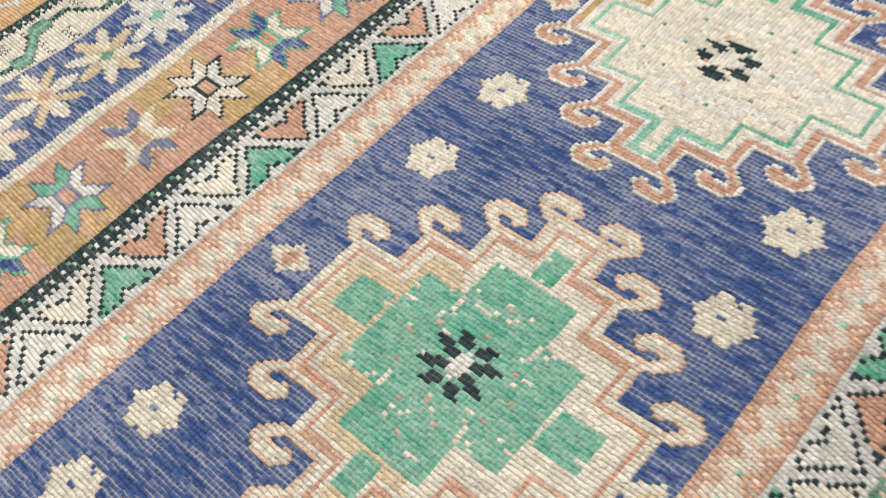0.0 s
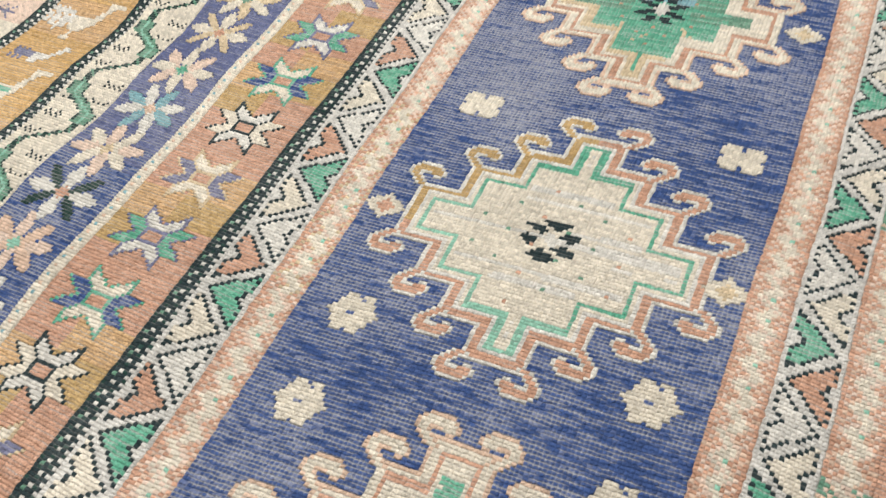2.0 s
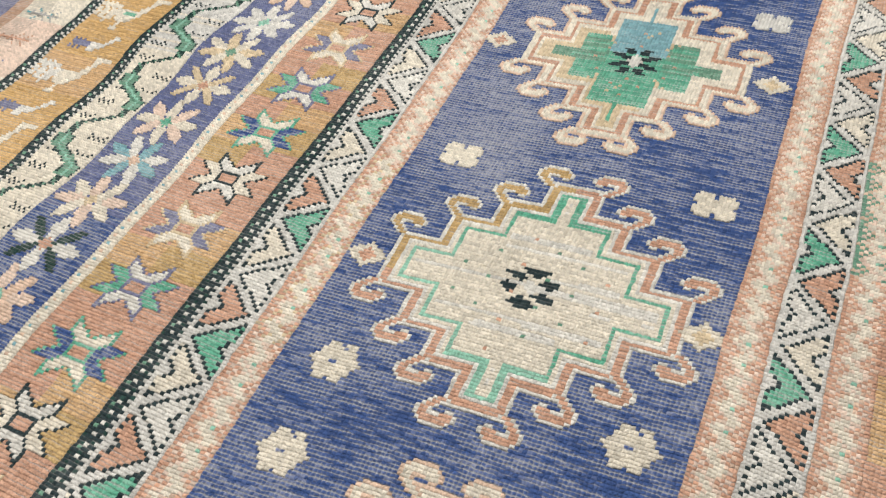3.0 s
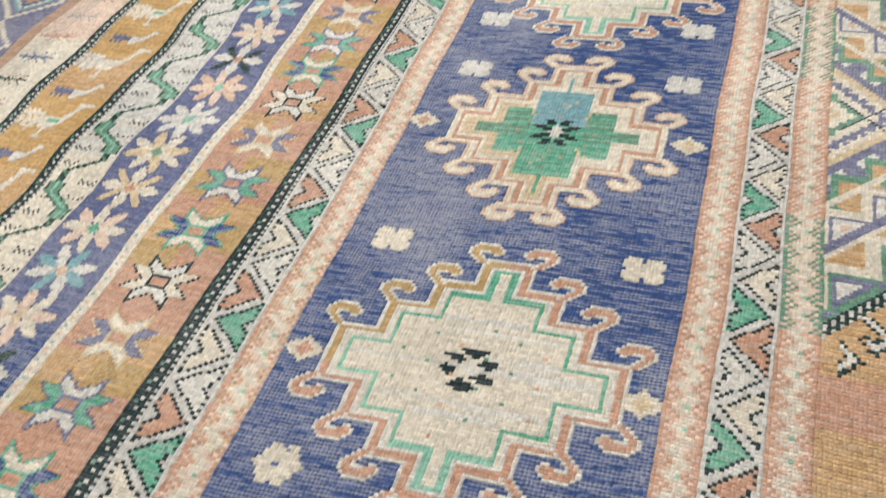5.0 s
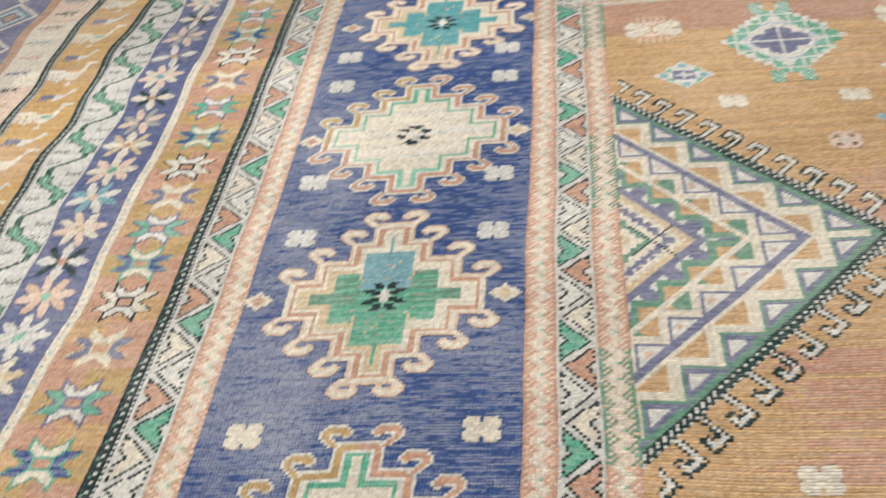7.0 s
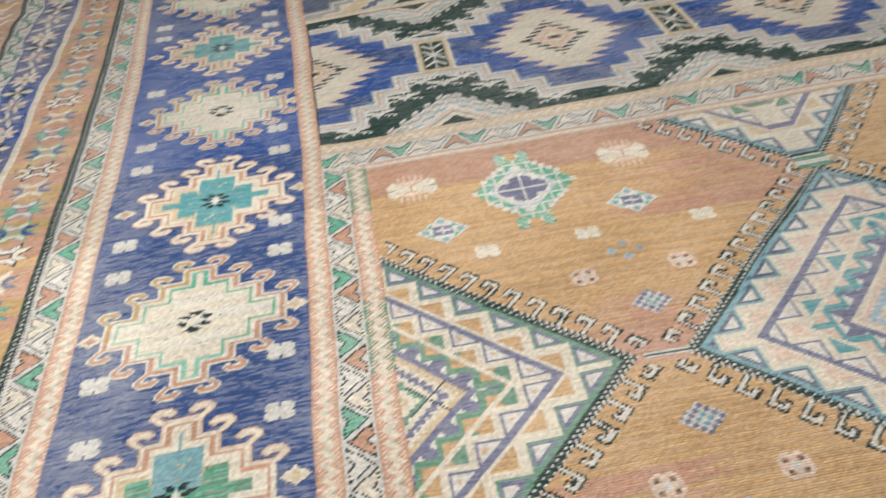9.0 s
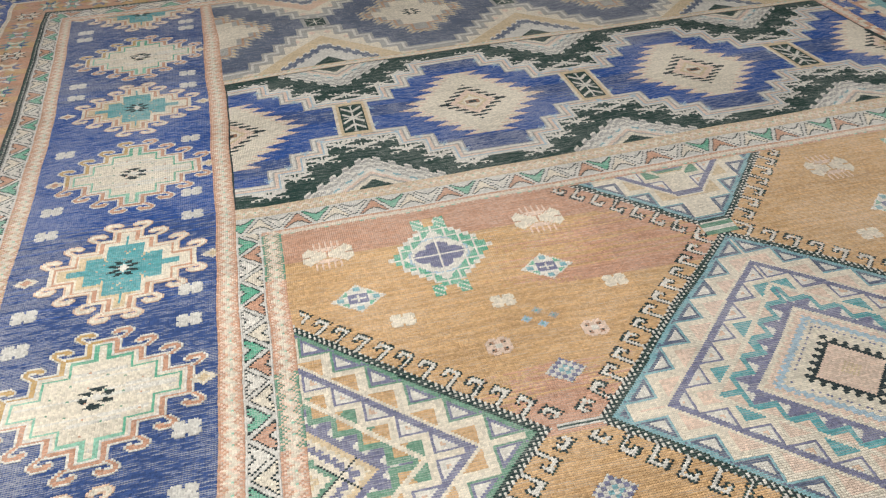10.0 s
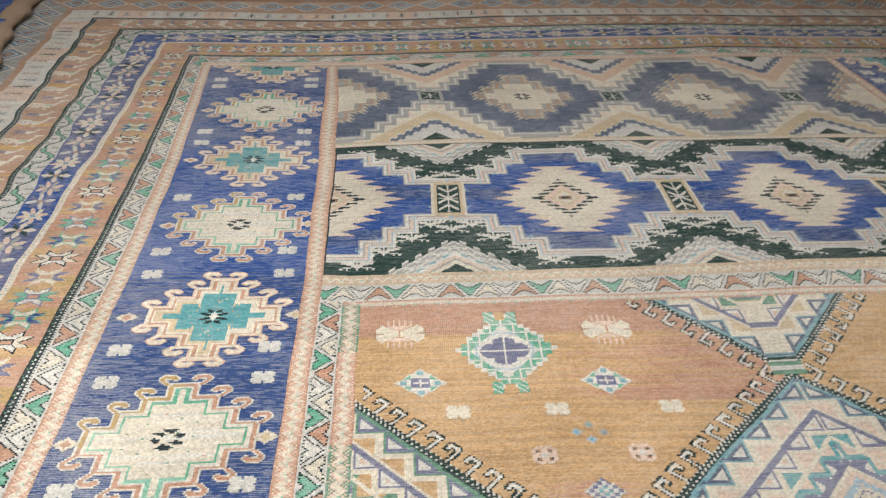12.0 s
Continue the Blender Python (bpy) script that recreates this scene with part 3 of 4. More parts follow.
def diamond_hooks(ax, ay, R, mask, pid):
    """Dotted crooks that stand square on the outside of a diamond."""
    out, p = ax + ay - R, np.mod(ax - ay + 3, 15.6)
    stem = (out > 0) & (out < 13) & (p >= 9) & (p < 13.2)
    flag = (out >= 9) & (out < 14.4) & (p >= 2) & (p < 13.2)
    nose = (out >= 6) & (out < 10) & (p >= 2) & (p < 6.6)
    core = (out < 12.6) & (p >= 10.3) & (p < 12.1) | (out >= 10.6) & (out < 12.8) & (p >= 3.4) & (p < 12.1) | (out >= 7.4) & (out < 12) & (p >= 3.4) & (p < 5.4)
    shape = stem | flag | nose
    skipped = ~core & ((II + 2 * JJ) % 5 == 0)
    m = mask & shape & ~skipped & (ay > 4) & (ax > 3)
    C[m] = np.where(core, WHITE, np.where((II + JJ) % 3 == 0, BOTTLE_GREEN, BLACK))[m]
    P[m] = pid


def lay_diamond(name, label, ax, ay, sx, sy, R, ground, tri_a, tri_b, rings, mask):
    r = (ax / sx + ay / sy) * R
    e = R - r
    pid = part_id(name, label)
    m = mask & (e >= 0)
    paint(m, diamond(ax / sx * R, ay / sy * R, R, ground, tri_a, tri_b, rings), pid)
    diamond_hooks(ax / sx * R, ay / sy * R, R, mask & (e < 0), part_id("crook", "dotted black and white crook", pid))
    return pid, m, r


adj = abs(JJ - 95)
pid, m, r = lay_diamond("corner_diamond", "green and lavender half diamond with nested zigzags", np.abs(II - 97.0), adj, 88.0, 89.0, 88.0, LEAF_GREEN, TAN, LEAF_GREEN, (SAND, CREAM, LAVENDER, CREAM, LEAF_GREEN, CREAM, SAND, CREAM), G)
x, y = II - 107, JJ - 95
paint(m & (abs(abs(x) - abs(y)) < 1) & (abs(x) < 8) & ((x + y) % 2 == 0), BLACK)
ax = np.maximum(np.abs(II - 307.0) - 7, 0)
pid, m, r = lay_diamond("centre_diamond", "teal, salmon and lavender diamond with nested zigzags", np.abs(II - 307.0), adj, 104.0, 106.0, 104.0, PALE_TEAL, PINK, TEAL, (CREAM, PINK, PALE_BLUE, CREAM, LAVENDER, PINK, CREAM), G & (JJ < 200))
tooth = 4 * (np.mod(abs(II - 307) - adj + 500, 6) < 2.5)
paint(m & (r < 26), CREAM)
paint(m & (r < 17 + tooth) & (r >= 15.5), BLACK)
paint(m & (r < 15.5), PINK)
paint(m & (r < 5) & ((II + JJ) % 2 == 0), SAND)
top_mask = G & (JJ >= 200)
lay_diamond("upper_diamond", "teal and lavender cut diamond with nested zigzags", ax, np.abs(JJ - 308.0), 100.0, 104.0, 104.0, PALE_TEAL, SAND, LEAF_GREEN, (CREAM, LAVENDER, PALE_BLUE, CREAM, SALMON, CREAM), top_mask)
hub = G & (II >= 188) & (II < 206) & (abs(JJ - 94) <= 4)
paint(hub & (abs(JJ - 93) <= 3), np.where(np.mod(JJ - 93, 3) == 0, ASH, np.where(np.mod(JJ - 93, 3) == 1, GREY, BOTTLE_GREEN)), part_id("hub", "grey and dark green bars joining the diamonds"))
hub = G & (II >= 299) & (abs(JJ - 202) <= 4)
paint(hub, np.where(abs(JJ - 202) < 2, WHITE, LEAF_GREEN), part_id("hub", "green bar joining the diamonds"))

# ornaments in the field
ORNAMENTS = []
y, x = np.mgrid[-31:32, -26:27]
d = abs(x) / 25 + abs(y) / 30
o = np.full(x.shape, -1)
step = abs(np.floor(x / 3.0) * 3) / 25 + abs(np.floor(y / 3.0) * 3) / 30
o[step <= 1.02] = WHITE
o[(step <= 0.94) & (d > 0.68) & (abs(x) % 6 > 0) & (abs(y) % 7 > 0)] = GREEN
o[(d <= 0.66)] = WHITE
lobes = (np.hypot(x / 1.15, abs(y) - 5.5) < 5.2) | (np.hypot(abs(x) - 6.5, y) < 5.6)
o[lobes] = LAVENDER
o[(np.hypot(x / 13.5, y / 13.5) > 1) & (np.hypot(x / 13.5, y / 13.5) < 1.09) & (d < 0.7)] = PALE_BLUE
o[(abs(x) < 1) | ((abs(y) < 1) & (abs(x) < 15))] = np.where(d < 0.7, WHITE, o)[(abs(x) < 1) | ((abs(y) < 1) & (abs(x) < 15))]
o[(abs(y) > 24) & (abs(x) < 3)] = TAN
horn = (abs(y) > 22) & (abs(abs(x) - 6) < 3)
o[horn] = np.where((x + y) % 4 == 0, WHITE, GREEN)[horn]
ORNAMENTS.append((o, 0.848 / 0.005, 1.09 / 0.005, "star_ornament", "green serrated ornament with a purple-blue middle"))
for u in (0.638, 1.082):
    y, x = np.mgrid[-10:11, -12:13]
    d = abs(x) / 12 + abs(y) / 10
    o = np.where(d <= 1.02, WHITE, -1)
    o[(abs(abs(x) - 6) < 2) & (abs(abs(y) - 4) < 2) & (d < 0.95)] = GREEN
    o[(abs(x) < 5) & (abs(y) < 4)] = LAVENDER
    o[((abs(x) > 6) & (abs(y) < 2) & (abs(x) < 10)) | ((abs(y) > 5) & (abs(x) < 2) & (abs(y) < 9))] = PALE_TEAL
    o[(abs(x) < 1) | ((abs(y) < 1) & (abs(x) < 4))] = np.where(d < 0.3, WHITE, o)[(abs(x) < 1) | ((abs(y) < 1) & (abs(x) < 4))]
    ORNAMENTS.append((o, u / 0.005, 0.974 / 0.005, "lozenge", "white lozenge with a purple middle"))
for u in (0.592, 1.118):
    y, x = np.mgrid[-13:14, -13:14]
    wing = (abs(x) > 0) & (abs(x) < 12.5) & (abs(y) < 1.5 + 0.62 * abs(x)) & (abs(y) + abs(x) < 17)
    comb = (abs(y) >= 4) & (abs(y) < 12) & (abs(x) < 8) & (x % 3 == 0) | (abs(y) >= 4) & (abs(y) < 7) & (abs(x) < 0.9 * abs(y))
    o = np.where(wing & ~((abs(y) < 1) & (abs(x) > 8)), CREAM, -1)
    o[comb & (abs(abs(x) - abs(y) * 1.15) > 1.2)] = PINK
    ORNAMENTS.append((o, u / 0.005, 1.163 / 0.005, "cross_ornament", "cream comb-edged cross"))
for u, v in ((0.721, 0.871), (0.944, 0.870), (1.208, 0.882)):
    ORNAMENTS.append((cross_flower(CREAM), u / 0.005, v / 0.005, "small_flower", ""))
for u, v in ((0.894, 0.720), (1.103, 0.724)):
    y, x = np.mgrid[-6:7, -6:7]
    o = np.where((abs(x) < 6) & (abs(y) < 6) & (abs(x) + abs(y) < 9), PINK, -1)
    o[(abs(abs(x) - 2.5) < 1) & (abs(abs(y) - 2.5) < 1)] = BROWN
    o[(abs(x) == 3) & (abs(y) == 2)] = BLACK
    o[(abs(x) < 2) & (abs(y) < 2)] = WHITE
    o[(abs(x) < 1) & (abs(y) > 4)] = -1
    ORNAMENTS.append((o, u / 0.005, v / 0.005, "dotted_flower", "pale pink flower with four dark dots"))
y, x = np.mgrid[-8:9, -9:10]
o = np.full(x.shape, -1)
for a, b, c in ((0, 5, GREY), (-6, 0, PALE_BLUE), (6, 0, GREY), (0, -5, PALE_BLUE)):
    o[(abs(x - a) + abs(y - b) < 3)] = c
    o[(x == a) & (y == b)] = TEAL
ORNAMENTS.append((o, 1.006 / 0.005, 0.788 / 0.005, "cluster_flower", "pale blue cluster of four small lozenges"))
y, x = np.mgrid[-8:9, -10:11]
o = np.where(abs(x) * 0.85 + abs(y) < 7.5, np.where((x // 2 + y // 2) % 2 == 0, ASH, np.where(abs(x) + abs(y) < 4, PALE_TEAL, LAVENDER)), -1)
ORNAMENTS.append((o, 0.998 / 0.005, 0.615 / 0.005, "checked_lozenge", "blue and white checked lozenge"))
# the field below the middle mirrors the field above
rows_low = np.arange(J0, 95)
src = 190 - rows_low
cols = slice(97 - I0, NI)
C[rows_low - J0, cols] = C[src - J0, cols]
remap = {}
lowP = P[src - J0, cols]
for k in np.unique(lowP):
    name, label, parent = PARTS[k]
    remap[k] = k if parent == -1 else part_id(name, label, parent)
P[rows_low - J0, cols] = np.vectorize(remap.get)(lowP)

C[(JJ < 92) & G & (P == ROOT) & (C == SALMON) & (abs(II - 196) < 60)] = TAN
ruddy = G & (P == ROOT) & (rng.random((NJ, 1)) < 0.8)
blur = rng.normal(0, 4, (NJ, NI)) + jit * 2
paint(ruddy & (abs(II - 108) + blur < 22) & (JJ > -20) & (JJ < -4), SALMON)
paint(ruddy & (abs(II - 166) + blur < 26) & (JJ > 2) & (JJ < 48), SALMON)
for o, ci, cj, name, label in ORNAMENTS:
    blit(o, ci, cj, part_id(name, label, ROOT))
    blit(o[::-1], ci - 3, 95 - (cj - 95) * 1.15, part_id(name, label, ROOT))

# panels above the field ----------------------------------------------------------
Q = (II >= 74)
lower = Q & (JJ >= 292) & (JJ < 465)
pid_low = part_id("blue_panel", "bottle-green and blue panel of stepped hexagons")
paint(lower, BOTTLE_GREEN, pid_low)


def treads(x, y, corners):
    """How far outside a stepped outline with these corners a knot lies."""
    f = np.full(np.shape(x), 99.0)
    for w, h in corners:
        f = np.minimum(f, np.maximum(abs(x) - w, abs(y) - h))
    return f


HEXAGON = ((70, 20), (47, 35), (33, 50), (19, 65))
CENTRES = (74, 229)
BOX = 151
edge_y = np.minimum(JJ - 292, 464 - JJ)
near_box = np.minimum(abs(II - BOX), abs(II - 307))
q = near_box * 0.85 + edge_y
saw = 4.0 * (np.mod(near_box, 8) < 4)
for lim, col in ((37, WHITE), (35, GREY), (32, WHITE), (28, GREY), (26, ASH), (22, PALE_TEAL), (20, WHITE), (17, PINK), (14, GREY), (12, CREAM), (8, BOTTLE_GREEN)):
    paint(lower & (q + saw * (lim > 20) < lim), col)
paint(lower & (q + saw < 35) & (q > 25) & (np.mod(II + 2 * JJ, 9) < 2), GREY)
for box in (BOX, 307):
    for up in (0, 1):
        P[lower & (q + saw < 37) & (abs(II - box) < 77) & ((JJ > 379) == bool(up))] = part_id("chevron", "grey and cream nested chevron", pid_low)
COMB = [
    "..W.......W.......W..",
    "WW..W..W..W..W..W..WW",
    ".WWWWWWWW.W.WWWWWWWW.",
    "....WWWWWWWWWWWWW....",
    ".......WWWWWWW.......",
    "..WWWWW..WWW..WWWWW..",
    "WW..W.....W.....W..WW",
]
for sy in (1, -1):
    for di, dj in ((0, 48), (0, 61), (13, 54), (-13, 54), (25, 38), (42, 24), (58, 10), (-25, 38), (-42, 24), (-58, 10)):
        j = 292 + dj if sy > 0 else 464 - dj
        a = taller(art(COMB, W=WHITE))
        for box in (BOX, 307):
            if 74 + 12 < box + di <= IM + 12:
                blit(a if sy > 0 else a[::-1], box + di, j, part_id("comb_motif", "", pid_low))
for c in CENTRES + (384,):
    x, y = II - c, JJ - 379
    far = treads(x, y, HEXAGON)
    big = part_id("blue_hexagon", "strong blue stepped hexagon with cream and pink outline", pid_low)
    near = lower & (abs(x) <= 77)
    paint(near & (far <= 9), WHITE, big)
    paint(near & (far <= 7.6), PALE_BLUE)
    paint(near & (far <= 6.4), PINK)
    paint(near & (far <= 4.6), GREY)
    paint(near & (far <= 3.4), WHITE)
    paint(near & (far <= 1.4), GREY)
    paint(near & (far <= 0.3), SEA)
    fade = near & (far <= 0.3) & (np.abs(np.mod(JJ + 0.06 * II + row_jit * 0.3, 61) - 30) < 9)
    paint(fade, FADED_BLUE)
    # serrated cream lozenge
    ay = abs(y)
    wide = 37 * (1 - ay / 51.0) + 12 * tri(ay + 4.5, 9)
    cream = near & (ay < 46) & (abs(x) < wide)
    paint(cream, PINK, part_id("cream_lozenge", "cream lozenge with serrated edge", pid_low) if c != 384 else None)
    paint(cream & (abs(x) < wide - 3), CREAM)
    paint(cream & (np.mod(ay, 9) == 0) & (abs(x) > wide - 14), BLUSH)
    dd = abs(x) * 1.2 + ay
    paint(near & (dd < 22.5 + 4 * (np.mod(ay, 5) < 2)) & (dd > 17), BLACK)
    paint(near & (dd < 24) & (dd > 17) & (np.mod(ay, 5) > 2), CREAM)
    paint(near & (dd <= 18), PINK)
    paint(near & (dd <= 12), SAND)
    paint(near & (dd <= 9), CREAM)
    paint(near & (abs(x) < 5) & (ay < 3), BROWN)
    paint(near & (abs(x) < 3) & (ay < 2), BLACK)
    # little branches in the blue
    YBR = ["W...W", ".W.W.", "W.W.W", ".WWW.", "..W..", "..W.."]
    for sx in (1, -1):
        for sy in (1, -1):
            for k in range(5):
                a = art(YBR, W=PALE_BLUE)
                blit(a if sy < 0 else a[::-1], c + sx * (66 - 11.5 * k), 379 + sy * (12 + 12.6 * k), big) if c + sx * (66 - 11.5 * k) > 78 else None
for c in (BOX, 307):
    x, y = II - c, JJ - 379
    boxm = lower & (abs(x) <= 11) & (abs(y) <= 23)
    paint(boxm, CREAM, part_id("link_box", "dark box with pale zigzag between hexagons", pid_low))
    paint(boxm & (abs(x) <= 9), SAND)
    paint(boxm & (abs(x) <= 7) & (abs(y) <= 19), BOTTLE_GREEN)
    paint(boxm & (abs(x) <= 6) & (abs(y) <= 18) & ((abs(abs(x) - np.mod(abs(y), 9)) < 1.2) | (abs(x) < 1) | (abs(y) < 1)), WHITE)
paint(lower & (II == 74), BLACK)
pid = part_id("divider_guard", "cream zigzag divider stripe")
m = Q & (JJ >= 465) & (JJ < 473)
paint(m, np.where(JJ < 466, BLACK, np.where(zigzag(JJ - 465, II, 8) == SALMON, SAND, zigzag(JJ - 465, II, 8))), pid)

upper = Q & (JJ >= 473) & (JJ < 640)
pid_up = part_id("slate_panel", "cream and slate blue panel of stepped medallions")
paint(upper, CREAM, pid_up)
JC = 557
edge_y = np.minimum(JJ - 473, 639 - JJ)
q = near_box + edge_y
paint(upper, GREY)
for sy in (0, 1):
    half = upper & ((JJ > JC) == bool(sy))
    pids = [part_id("chevron", "ochre and cream nested chevron", pid_up) for _ in (0, 1)]
    stepped = np.floor(near_box / 13.0) * 13.0 + 0.9 * edge_y
    for lim, col in ((63, GREY), (62, CREAM), (53, SAND if not sy else BLUSH), (40, WHITE), (38, SLATE_BLUE), (30, ASH), (12, BOTTLE_GREEN)):
        if lim > 60:
            inside = half & (stepped < lim) & (near_box < 64)
        else:
            inside = half & (q + 3.0 * (np.mod(near_box, 6) < 3) * (lim in (40, 38, 30)) < lim)
        paint(inside, col)
        if lim == 62:
            paint(inside & (abs(np.mod(near_box, 13) - 6) + abs(stepped - 54) < 3), PINK)
        for k, box in enumerate((BOX, 307)):
            P[inside & (abs(II - box) < 77)] = pids[k]
for c in CENTRES + (384,):
    x, y = II - c, JJ - JC
    near = upper & (abs(x) <= 77)
    far = treads(x, y, ((70, 11), (59, 24), (49, 37), (39, 50), (29, 62), (18, 73)))
    pid = part_id("slate_medallion", "slate blue stepped medallion with cream middle", pid_up)
    paint(near & (far <= 8), GREY, pid)
    paint(near & (far <= 4.5), ASH)
    paint(near & (far <= 2.5), GREY)
    paint(near & (far <= 0.5), SLATE_BLUE)
    inner = treads(x, y, ((40, 7), (31, 19), (21, 32), (10, 46)))
    ragged = 2.5 * (np.mod(abs(x) + y, 6) < 3)
    paint(near & (inner <= 3 - ragged), GREY)
    paint(near & (inner <= 1 - ragged), SAND)
    paint(near & (inner <= -1.5), GREY)
    paint(near & (inner <= -3), CLAY)
    paint(near & (inner <= -4.5), GREY)
    paint(near & (treads(x, y, ((31, 6), (22, 15), (12, 27))) <= 0), CREAM)
    if c > 74:
        blit(art(BOWS, D=BLACK, W=CREAM), c, JC, pid)
for c in (BOX, 307):
    x, y = II - c, JJ - JC
    boxm = upper & (abs(x) <= 10) & (abs(y) <= 10)
    paint(boxm, GREY, part_id("link_box", "small dark box with a pale cross", pid_up))
    paint(boxm & (abs(x) <= 7) & (abs(y) <= 8), BOTTLE_GREEN)
    paint(boxm & (abs(x) <= 6) & (abs(y) <= 6) & ((abs(abs(x) - abs(y)) < 1) | (abs(x) < 1)), WHITE)

# mirror to the whole rug, and lay it out ----------------------------------------------
n_parts = len(PARTS)
full_C = np.concatenate([C, C[:, -2::-1]], 1)
full_P = np.concatenate([P, P[:, -2::-1] + n_parts], 1)
full_C[:, NI:][(full_P[:, NI:] == ROOT + n_parts) & (full_C[:, NI:] == SALMON)] = TAN
PARTS += [(n, l, p if p < 0 else p + n_parts) for n, l, p in PARTS]
tail = np.arange(-670, J0)
full_C = np.concatenate([full_C[np.clip(190 - tail, J0, J1 - 1) - J0], full_C], 0)
full_P = np.concatenate([np.full((len(tail), full_P.shape[1]), -1), full_P], 0)
JB = -670
HH, WW = full_C.shape

# how the hand-made bands wander along the rug
VN = (-0.6, 0.4, 1.2, 2.0, 2.6, 3.2, 4.2)
LINES = (
    (-1.25, (-1.31, -1.31, -1.31, -1.31, -1.33, -1.38, -1.47)),
    (-1.02, (-1.075, -1.07, -1.07, -1.07, -1.09, -1.14, -1.22)),
    (-0.8775, (-0.931, -0.923, -0.928, -0.928, -0.938, -0.985, -1.05)),
    (-0.7175, (-0.754, -0.748, -0.768, -0.738, -0.755, -0.803, -0.86)),
    (-0.605, (-0.654, -0.628, -0.650, -0.646, -0.691, -0.712, -0.75)),
    (-0.45, (-0.500, -0.484, -0.506, -0.528, -0.535, -0.562, -0.60)),
    (-0.2775, (-0.322, -0.306, -0.312, -0.329, -0.360, -0.395, -0.43)),
    (-0.15, (-0.164, -0.164, -0.171, -0.189, -0.229, -0.274, -0.31)),
    (0.32, (0.328, 0.328, 0.331, 0.314, 0.291, 0.272, 0.25)),
    (0.37, (0.378, 0.379, 0.382, 0.372, 0.355, 0.320, 0.29)),
    (0.60, (0.610, 0.611, 0.612, 0.610, 0.585, 0.555, 0.53)),
    (1.535, (1.600, 1.600, 1.600, 1.582, 1.567, 1.540, 1.52)),
)
# how far the rows climb, from the border strip across to the far side
UN = (-0.2, 0.09, 0.32, 0.45, 1.0, 1.535, 2.2)
RN = (-0.6, -0.1, 0.5, 0.72, 0.974, 1.285, 1.46, 1.895, 2.345, 2.785, 3.2)
CLIMB = (
    (-0.022, 0, 0.012, 0, 0, 0, 0),
    (-0.013, 0, 0.013, 0, 0, 0, 0),
    (-0.009, 0, 0.007, 0.003, 0.01, 0.01, 0.01),
    (-0.006, 0, 0.006, 0.005, 0.017, 0.02, 0.02),
    (-0.008, 0, 0.008, 0.003, 0.010, 0.015, 0.02),
    (-0.006, 0, 0.008, 0.014, 0.035, 0.055, 0.08),
    (-0.006, 0, 0.006, 0, 0.025, 0.06, 0.10),
    (-0.008, 0, 0.008, 0.022, 0.037, 0.043, 0.05),
    (0, 0, 0, 0.010, 0.05, 0.075, 0.115),
    (0, 0, 0.01, 0.065, 0.078, 0.077, 0.08),
    (0.018, 0.018, 0.02, 0.034, 0.10, 0.155, 0.21),
)


def cell(at, nodes):
    f = np.interp(at, nodes, np.arange(float(len(nodes))))
    k = np.clip(f.astype(int), 0, len(nodes) - 2)
    return k, f - k


def wander(u, v):
    """Where the knot with plain coordinates u, v lies."""
    um = np.where(u > 1.535, 3.07 - u, u)
    k, f = cell(v, VN)
    f = f * f * (3 - 2 * f) * 0.5 + f * 0.5
    lines = np.array([line for _, line in LINES])
    nodes = np.array([a for a, _ in LINES])
    at = lines[:, k] * (1 - f) + lines[:, k + 1] * f
    seg = np.clip(np.searchsorted(nodes, um, "right") - 1, 0, len(nodes) - 2)
    w = (um - nodes[seg]) / (nodes[seg + 1] - nodes[seg])
    cols = np.arange(um.size)
    out = at[seg, cols] * (1 - w) + at[seg + 1, cols] * w
    out = np.where(u > 1.535, 2 * at[-1] - out, out)
    climb = np.array(CLIMB)
    (r, fr), (c, fc) = cell(v, RN), cell(u, UN)
    rise = (climb[r, c] * (1 - fc) + climb[r, c + 1] * fc) * (1 - fr) + (climb[r + 1, c] * (1 - fc) + climb[r + 1, c + 1] * fc) * fr
    far = np.interp(v - 3.2, (0, 0.05, 0.115, 0.14, 0.29, 0.31, 0.455, 0.555, 0.715, 0.86, 1.1), (0, 0.054, 0.134, 0.159, 0.328, 0.347, 0.464, 0.53, 0.708, 0.865, 1.13)) + 3.2
    vv = np.where(v > 3.2, far, v) + rise
    vv = vv + 0.002 * np.sin(out * 7.0 + 1.3 * vv) + 0.0015 * np.sin(out * 17.0 - vv * 3)
    out = out + 0.0015 * np.sin(vv * 9.0 + out * 2) + 0.001 * np.sin(vv * 23.0)
    loose = np.clip((-0.32 - u) / 0.25, 0, 1)
    out = out + loose * (0.0065 * np.sin(vv * 13.0 + out * 6) + 0.004 * np.sin(vv * 29.0 - out * 9))
    z = 0.006 * np.sin(out * 2.3 + vv * 1.1) * np.sin(vv * 1.9 - 0.6) + 0.0035 * np.sin(vv * 7.1 + out * 3.0) + 0.002 * np.sin(out * 9.0 - vv * 2.0)
    return out * 0.65, vv * 0.65, z * 0.3


gi, gj = np.meshgrid(np.arange(WW + 1) + I0, np.arange(HH + 1) + JB)
vx, vy, vz = wander(gi.ravel() * 0.005, gj.ravel() * 0.005)
sway = np.random.default_rng(23)
vx = vx + sway.normal(0, 0.00034, vx.size)
vy = vy + sway.normal(0, 0.00026, vy.size)
XYZ = np.stack([vx, vy, vz], 1).astype(np.float32)
GRID = np.stack([gi.ravel(), gj.ravel()], 1).astype(np.float32)


BEAD = 0.0022
lift = np.random.default_rng(11).normal(0, 0.00018, (HH, WW)).ravel()
